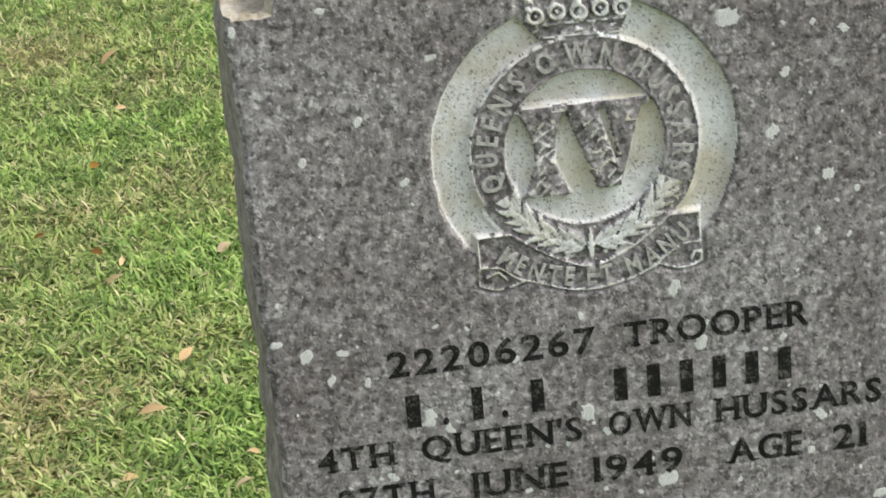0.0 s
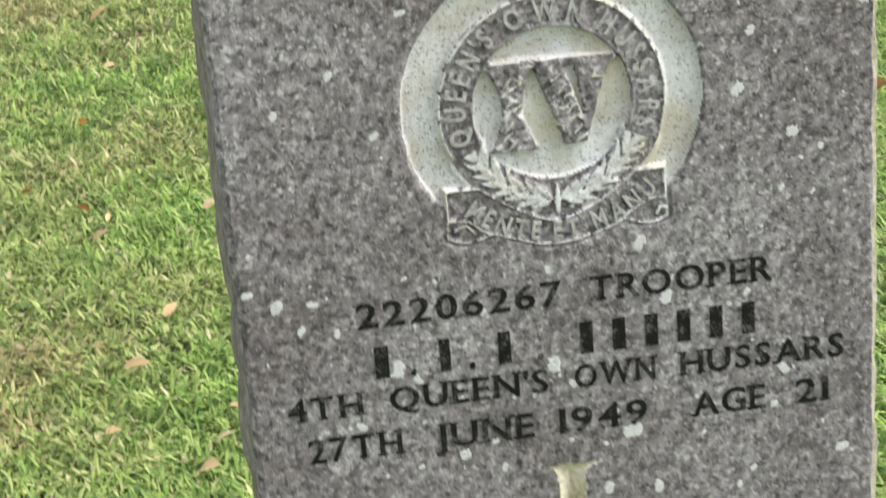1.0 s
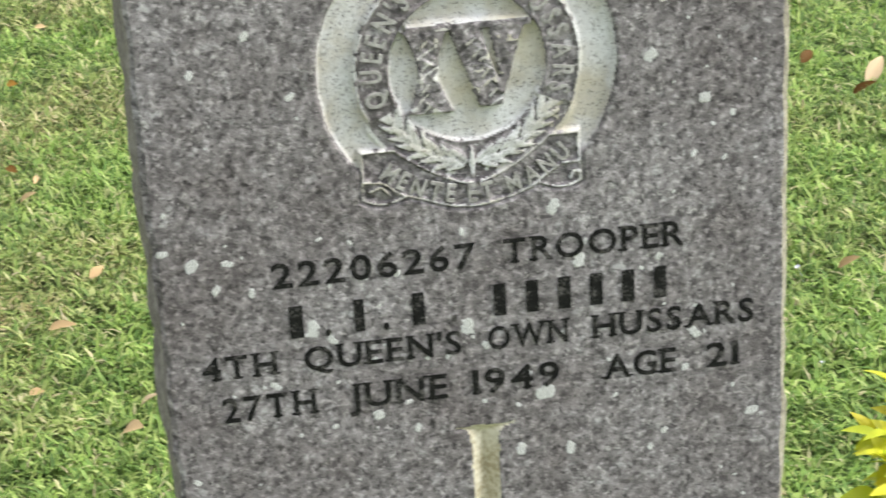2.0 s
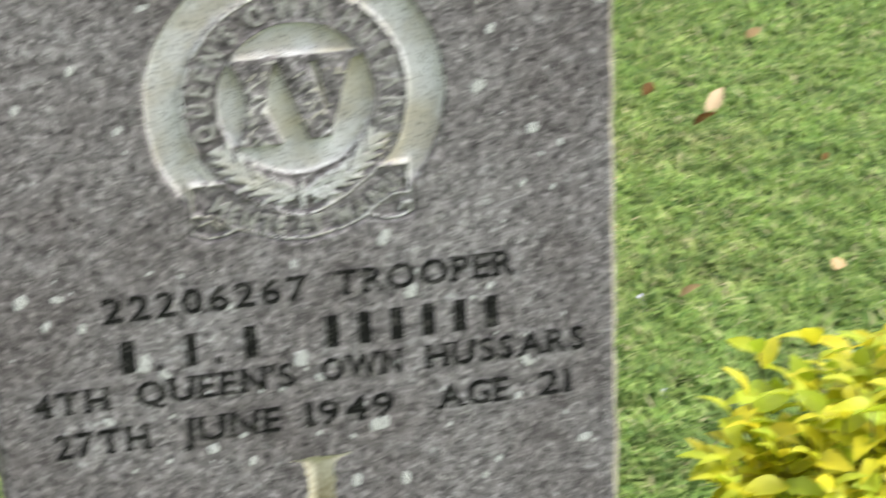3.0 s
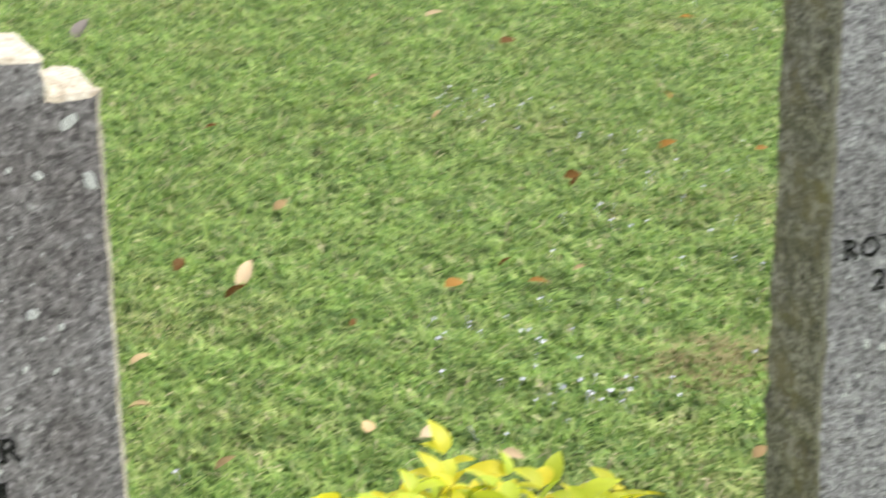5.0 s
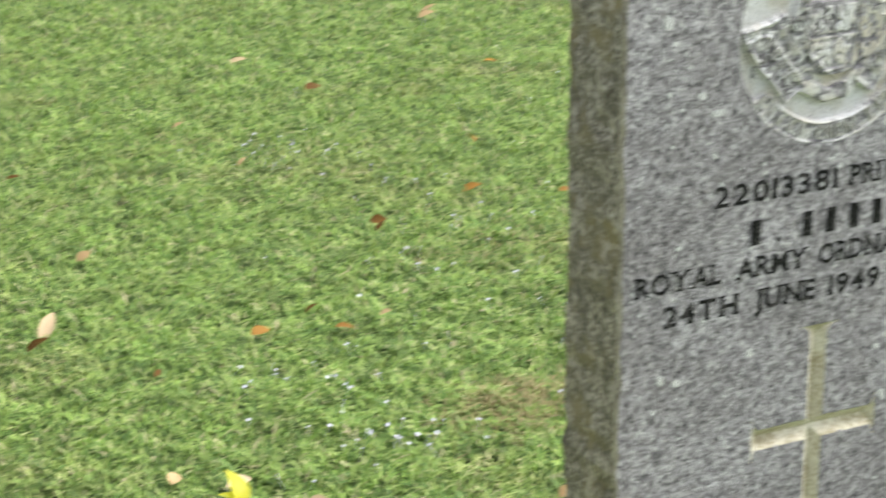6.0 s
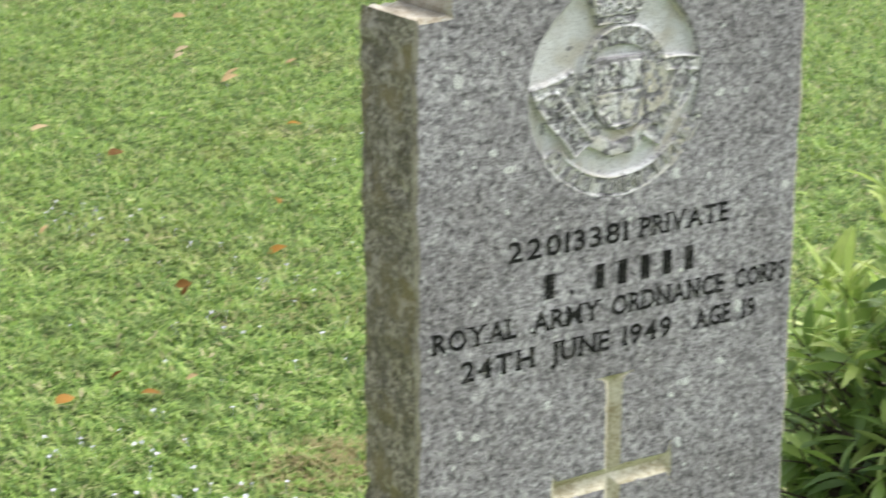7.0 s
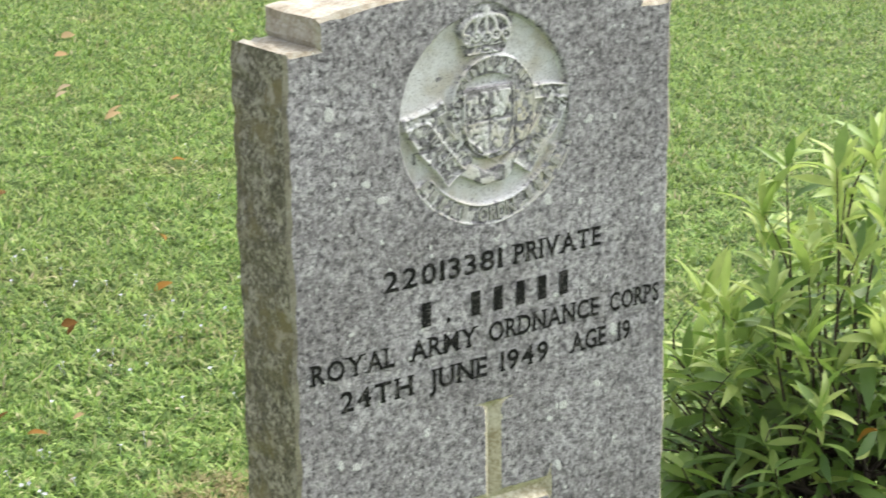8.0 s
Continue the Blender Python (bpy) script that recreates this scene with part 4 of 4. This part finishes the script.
def golden_shrub(x, y, wide, high):
    rng = np.random.default_rng(31)
    ob = thing("golden_shrub", pose(x, y, 0), "low bush with bright yellow-green drooping leaves between the headstones", "shrub")
    fresh = [leaf_mesh("leaf", GOLD_LEAF, 0.0325, 0.017, 0.38, d, s, 0.8) for s, d in ((1, 0.8), (2, 1.3), (3, 0.5), (4, 1.0))]
    old = [leaf_mesh("leaf", GOLD_GREEN, 0.034, 0.019, 0.25, d, s + 9, 0.8) for s, d in ((1, 0.5), (2, 0.8))]
    outer, inner = [], []
    for i in range(280):
        a = 2.39996 * i
        q = math.sqrt((i + 0.5) / 205)
        up = math.sqrt(max(0.02, 1 - min(1, q * q)))
        wob = 1 + rng.normal(0, 0.09)
        tip = Vector((math.cos(a) * q * wide * wob, math.sin(a) * q * wide * 0.85 * wob, high * (0.8 + 0.2 * up) * (1 + rng.normal(0, 0.06))))
        if i >= 205:
            tip = Vector((math.cos(a) * wide * wob, math.sin(a) * wide * 0.85 * wob, high * rng.uniform(0.22, 0.8)))
            tip.x, tip.y = tip.x * (0.7 + 0.35 * tip.z / high), tip.y * (0.7 + 0.35 * tip.z / high)
        foot = Vector((tip.x * 0.25, tip.y * 0.25, 0.0 if i % 5 == 0 else high * 0.2))
        if i % 5 == 0:
            foot.z = -0.03
        bm = bmesh.new()
        stem(bm, foot, tip, 0.004 if i % 5 == 0 else 0.002, 0.0006, 0.012, rng)
        part("branch", bm, BARK, ob, "", True)
        out = math.atan2(tip.y, tip.x)
        for k in range(10):
            yaw = out + k * 1.57 + (k // 4) * 0.78 + rng.normal(0, 0.3)
            back = 0.012 * (k // 2)
            p = tip + (foot - tip).normalized() * back
            pitch = rng.normal(0.75 - 0.16 * (k // 2), 0.3)
            outer.append((fresh[rng.integers(4)], turned(p, yaw, pitch, rng.normal(0, 0.5), rng.uniform(0.6, 1.15))))
        # further in along the branch, about two thirds of leaves are darker green
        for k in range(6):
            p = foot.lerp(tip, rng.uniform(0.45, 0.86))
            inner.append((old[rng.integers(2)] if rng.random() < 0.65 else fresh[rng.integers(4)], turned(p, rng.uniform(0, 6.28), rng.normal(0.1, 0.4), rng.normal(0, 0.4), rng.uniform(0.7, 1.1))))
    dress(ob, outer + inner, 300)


def willowy_shrub(x, y, wide, high):
    rng = np.random.default_rng(47)
    ob = thing("willowy_shrub", pose(x, y, 0), "upright bush with narrow pale green leaves on dark bare stems", "shrub")
    young = [leaf_mesh("leaf", GREEN_YOUNG, 0.058, 0.0118, 0.42, d, s, 0.9) for s, d in ((5, 0.25), (6, 0.6), (7, 0.1), (8, 0.8))]
    old = [leaf_mesh("leaf", GREEN_DARK, 0.06, 0.0155, 0.3, d, s + 20, 0.9) for s, d in ((5, 0.4), (6, 0.8), (7, 0.2))]
    top, low = [], []
    for i in range(96):
        a = 2.39996 * i + 0.4
        q = math.sqrt((i + 0.5) / 96)
        tall = high * (1.0 - 0.66 * q ** 1.4) * rng.uniform(0.62, 1.04)
        tip = Vector((math.cos(a) * q * wide, math.sin(a) * q * wide, max(0.09, tall)))
        foot = Vector((math.cos(a) * q * wide * 0.28, math.sin(a) * q * wide * 0.28, -0.03))
        mid = foot.lerp(tip, 0.5) + Vector((0, 0, 0.03))
        bm = bmesh.new()
        stem(bm, foot, mid, 0.005, 0.0028, 0.022, rng)
        stem(bm, mid, tip, 0.0024, 0.0007, 0.02, rng)
        out = math.atan2(tip.y, tip.x)
        for k in range(15):
            t = k / 15
            p = tip.lerp(mid, t ** 1.3 * 1.1)
            yaw = out * (1 if k % 3 else 0) + 2.4 * k + rng.normal(0, 0.3)
            pitch = (0.85 if tip.z > 0.27 else 0.25) - 0.7 * t + rng.normal(0, 0.45)
            # low and inner leaves turn dark: shade of the interior put into colour
            pick = young if rng.random() < (0.82 if t < 0.45 else 0.16) * min(1, max(0, tip.z - 0.1) / 0.22) else old
            top.append((pick[rng.integers(len(pick))], turned(p, yaw, pitch, rng.normal(0, 0.5), rng.uniform(0.7, 1.15) * (0.8 + 0.3 * t))))
        # a spray of broad young leaves at the end of each taller shoot
        for k in range(5 if tip.z > 0.24 else 0):
            top.append((young[rng.integers(4)], turned(tip.lerp(mid, 0.03 * k), 2.4 * k + rng.normal(0, 0.3), rng.normal(0.75, 0.25), rng.normal(0, 0.4), rng.uniform(0.75, 1.2))))
        for k in range(2):
            p = mid.lerp(foot, rng.uniform(-0.4, 0.6)) + Vector(rng.normal(0, 0.02, 3))
            p.z = max(p.z, 0.04)
            low.append((old[rng.integers(3)], turned(p, out + rng.normal(0, 1.1), rng.normal(0.15, 0.4), rng.normal(0, 0.5), rng.uniform(0.8, 1.25))))
        for k in range(5):
            p = foot.lerp(mid, rng.uniform(0.3, 1.0))
            stem(bm, p, p + Vector((math.cos(out + rng.normal(0, 0.9)), math.sin(out + rng.normal(0, 0.9)), rng.uniform(0.0, 0.8))) * rng.uniform(0.05, 0.11), 0.0022, 0.001, 0.006, rng)
        part("stem", bm, BARK, ob, "", True)
    for p, yaw in (((-0.07, -0.17, 0.37), 0.4), ((-0.12, -0.16, 0.27), 1.9)):
        link("withered_leaf", leaf_mesh("withered_leaf", DRY["orange"], 0.026, 0.016, 0.6, 0.9, 71), ob, "dead orange-brown leaf", turned(p, yaw, -0.2, 0.4, 1.0))
    dress(ob, top + low, 300)


golden_shrub(0.468, 0.09, 0.176, 0.342)
willowy_shrub(1.645, 0.30, 0.24, 0.55)


# ---- fallen leaves and lawn flowers ----
def fallen_mesh(kind, seed, wide=0.5, curl=0.6):
    me = leaf_mesh("fallen_leaf", DRY[kind], 1.0, wide, curl, 0.35, seed, 0.85)
    return me


FALLEN = {k: [fallen_mesh(k, 60 + i, w, c) for i, (w, c) in enumerate(((0.5, 0.5), (0.36, 0.7), (0.62, 0.35)))] for k in DRY}
WORDS = {"cream": "pale cream", "orange": "orange", "brown": "dark brown", "tan": "tan", "grey": "weathered grey"}


def fallen_leaf(x, y, kind, size, turn, i, lift=0):
    ob = new("fallen_leaf", FALLEN[kind][1 if size > 0.06 else i % 3])
    ob.matrix_basis = Matrix.Translation((x, y, 0.005)) @ Euler((radians(24 + 16 * math.sin(i * 7)), -radians(lift or 4 + (i * 37) % 44), radians(turn))).to_matrix().to_4x4() @ Matrix.Diagonal((size, size, size, 1)) @ Matrix.Translation((-0.5, 0, 0))
    tagged(ob, f"{WORDS[kind]} dry curled leaf lying on the lawn grass", "leaf", "fallen leaves")


LITTER_BESIDE = (
    (-0.422, 1.597, "brown", 0.024), (-0.396, 1.491, "tan", 0.026), (-0.249, 1.552, "cream", 0.019), (-0.302, 1.225, "tan", 0.021),
    (-0.341, 1.086, "tan", 0.03), (-0.364, 0.93, "tan", 0.015), (-0.23, 0.949, "tan", 0.014), (-0.244, 0.882, "cream", 0.022),
    (-0.263, 0.823, "tan", 0.03), (-0.506, 1.686, "brown", 0.02), (-0.387, 1.551, "tan", 0.017), (-0.438, 1.956, "orange", 0.022),
    (-0.403, 2.226, "tan", 0.022), (-0.432, 2.534, "tan", 0.045),
)
LITTER_BETWEEN = (
    (0.804, 1.6, "cream", 0.062), (0.765, 1.537, "brown", 0.04), (0.963, 1.877, "tan", 0.031), (0.73, 1.686, "brown", 0.034),
    (1.013, 2.37, "brown", 0.027), (1.061, 1.418, "orange", 0.028), (1.172, 1.368, "orange", 0.025), (1.165, 1.465, "brown", 0.024),
    (1.249, 1.39, "tan", 0.018), (1.683, 1.87, "orange", 0.042), (1.853, 2.152, "orange", 0.035), (1.454, 1.792, "brown", 0.029),
    (1.814, 1.769, "orange", 0.026), (1.407, 2.24, "tan", 0.027), (1.408, 2.547, "tan", 0.027), (0.569, 1.356, "tan", 0.028),
    (0.524, 1.21, "tan", 0.029), (0.757, 1.017, "tan", 0.024), (0.82, 0.964, "cream", 0.031),
)
LITTER_BEYOND = (
    (0.877, 0.862, "cream", 0.027), (0.565, 1.0, "tan", 0.026), (1.14, 0.736, "tan", 0.019), (0.871, 1.344, "brown", 0.017),
    (1.743, 2.989, "cream", 0.048), (1.776, 2.682, "brown", 0.041), (2.211, 2.678, "orange", 0.035), (2.369, 3.238, "tan", 0.056),
    (2.411, 3.576, "cream", 0.051), (2.336, 3.187, "tan", 0.05), (3.202, 4.003, "tan", 0.041), (2.803, 4.269, "tan", 0.048),
    (2.639, 4.003, "tan", 0.049), (1.441, 1.761, "brown", 0.025), (2.368, 3.509, "cream", 0.038), (2.56, 3.265, "tan", 0.038),
    (1.003, 3.24, "grey", 0.089),
)
for litter in (LITTER_BESIDE, LITTER_BETWEEN, LITTER_BEYOND):
    for i, (x, y, kind, size) in enumerate(litter):
        big = size > 0.06  # the two largest lie away from the row, propped on the grass
        fallen_leaf(x, y, kind, size * (1.0 if big or kind in ("brown", "grey") else 1.2 if y < 1.7 else 0.9), 42 + 60 * (kind == "brown") if big else (i * 23) % 60 - 50 + 75 * (i % 7 == 3), i, 40 if big else 0)


def flower_mesh():
    bm = bmesh.new()
    for k in range(5):
        a = k * 1.2566
        c, s = math.cos(a), math.sin(a)
        pts = ((0.0004, 0, 0), (0.0022, -0.0014, 0.0006), (0.0042, 0, 0.001), (0.0022, 0.0014, 0.0006))
        bm.faces.new([bm.verts.new((x * c - y * s, x * s + y * c, z)) for x, y, z in pts])
    for k in range(5):
        a, b = k * 1.2566, (k + 1) * 1.2566
        bm.faces.new([bm.verts.new(p) for p in ((0.0004 * math.cos(a), 0.0004 * math.sin(a), 0), (0.0004 * math.cos(b), 0.0004 * math.sin(b), 0), (0, 0, -0.03))])
    me = bpy.data.meshes.new("lawn_flower")
    bm.to_mesh(me)
    bm.free()
    me.materials.append(PETAL)
    return me


FLOWER = flower_mesh()
rng = np.random.default_rng(77)
for cx, cy, n, spread in ((1.05, 1.0, 26, 0.07), (1.07, 1.2, 10, 0.07), (1.60, 1.80, 22, 0.14), (1.35, 1.25, 8, 0.12), (1.5, 2.28, 10, 0.1), (0.42, 0.86, 5, 0.06), (1.45, 1.5, 10, 0.14), (2.2, 2.6, 14, 0.3), (1.5, 2.25, 12, 0.09), (1.01, 1.23, 8, 0.04), (1.4, 1.56, 8, 0.1)):
    for k in range(n):
        ob = new("lawn_flower", FLOWER)
        ob.matrix_basis = pose(cx + rng.normal(0, spread), cy + rng.normal(0, spread), 0.005, rng.normal(20, 15), 0, rng.uniform(0, 360)) @ Matrix.Scale(rng.uniform(0.55, 1.05), 4)
        tagged(ob, "tiny white-lilac five-petalled flower in the lawn grass", "flower", "lawn flowers")
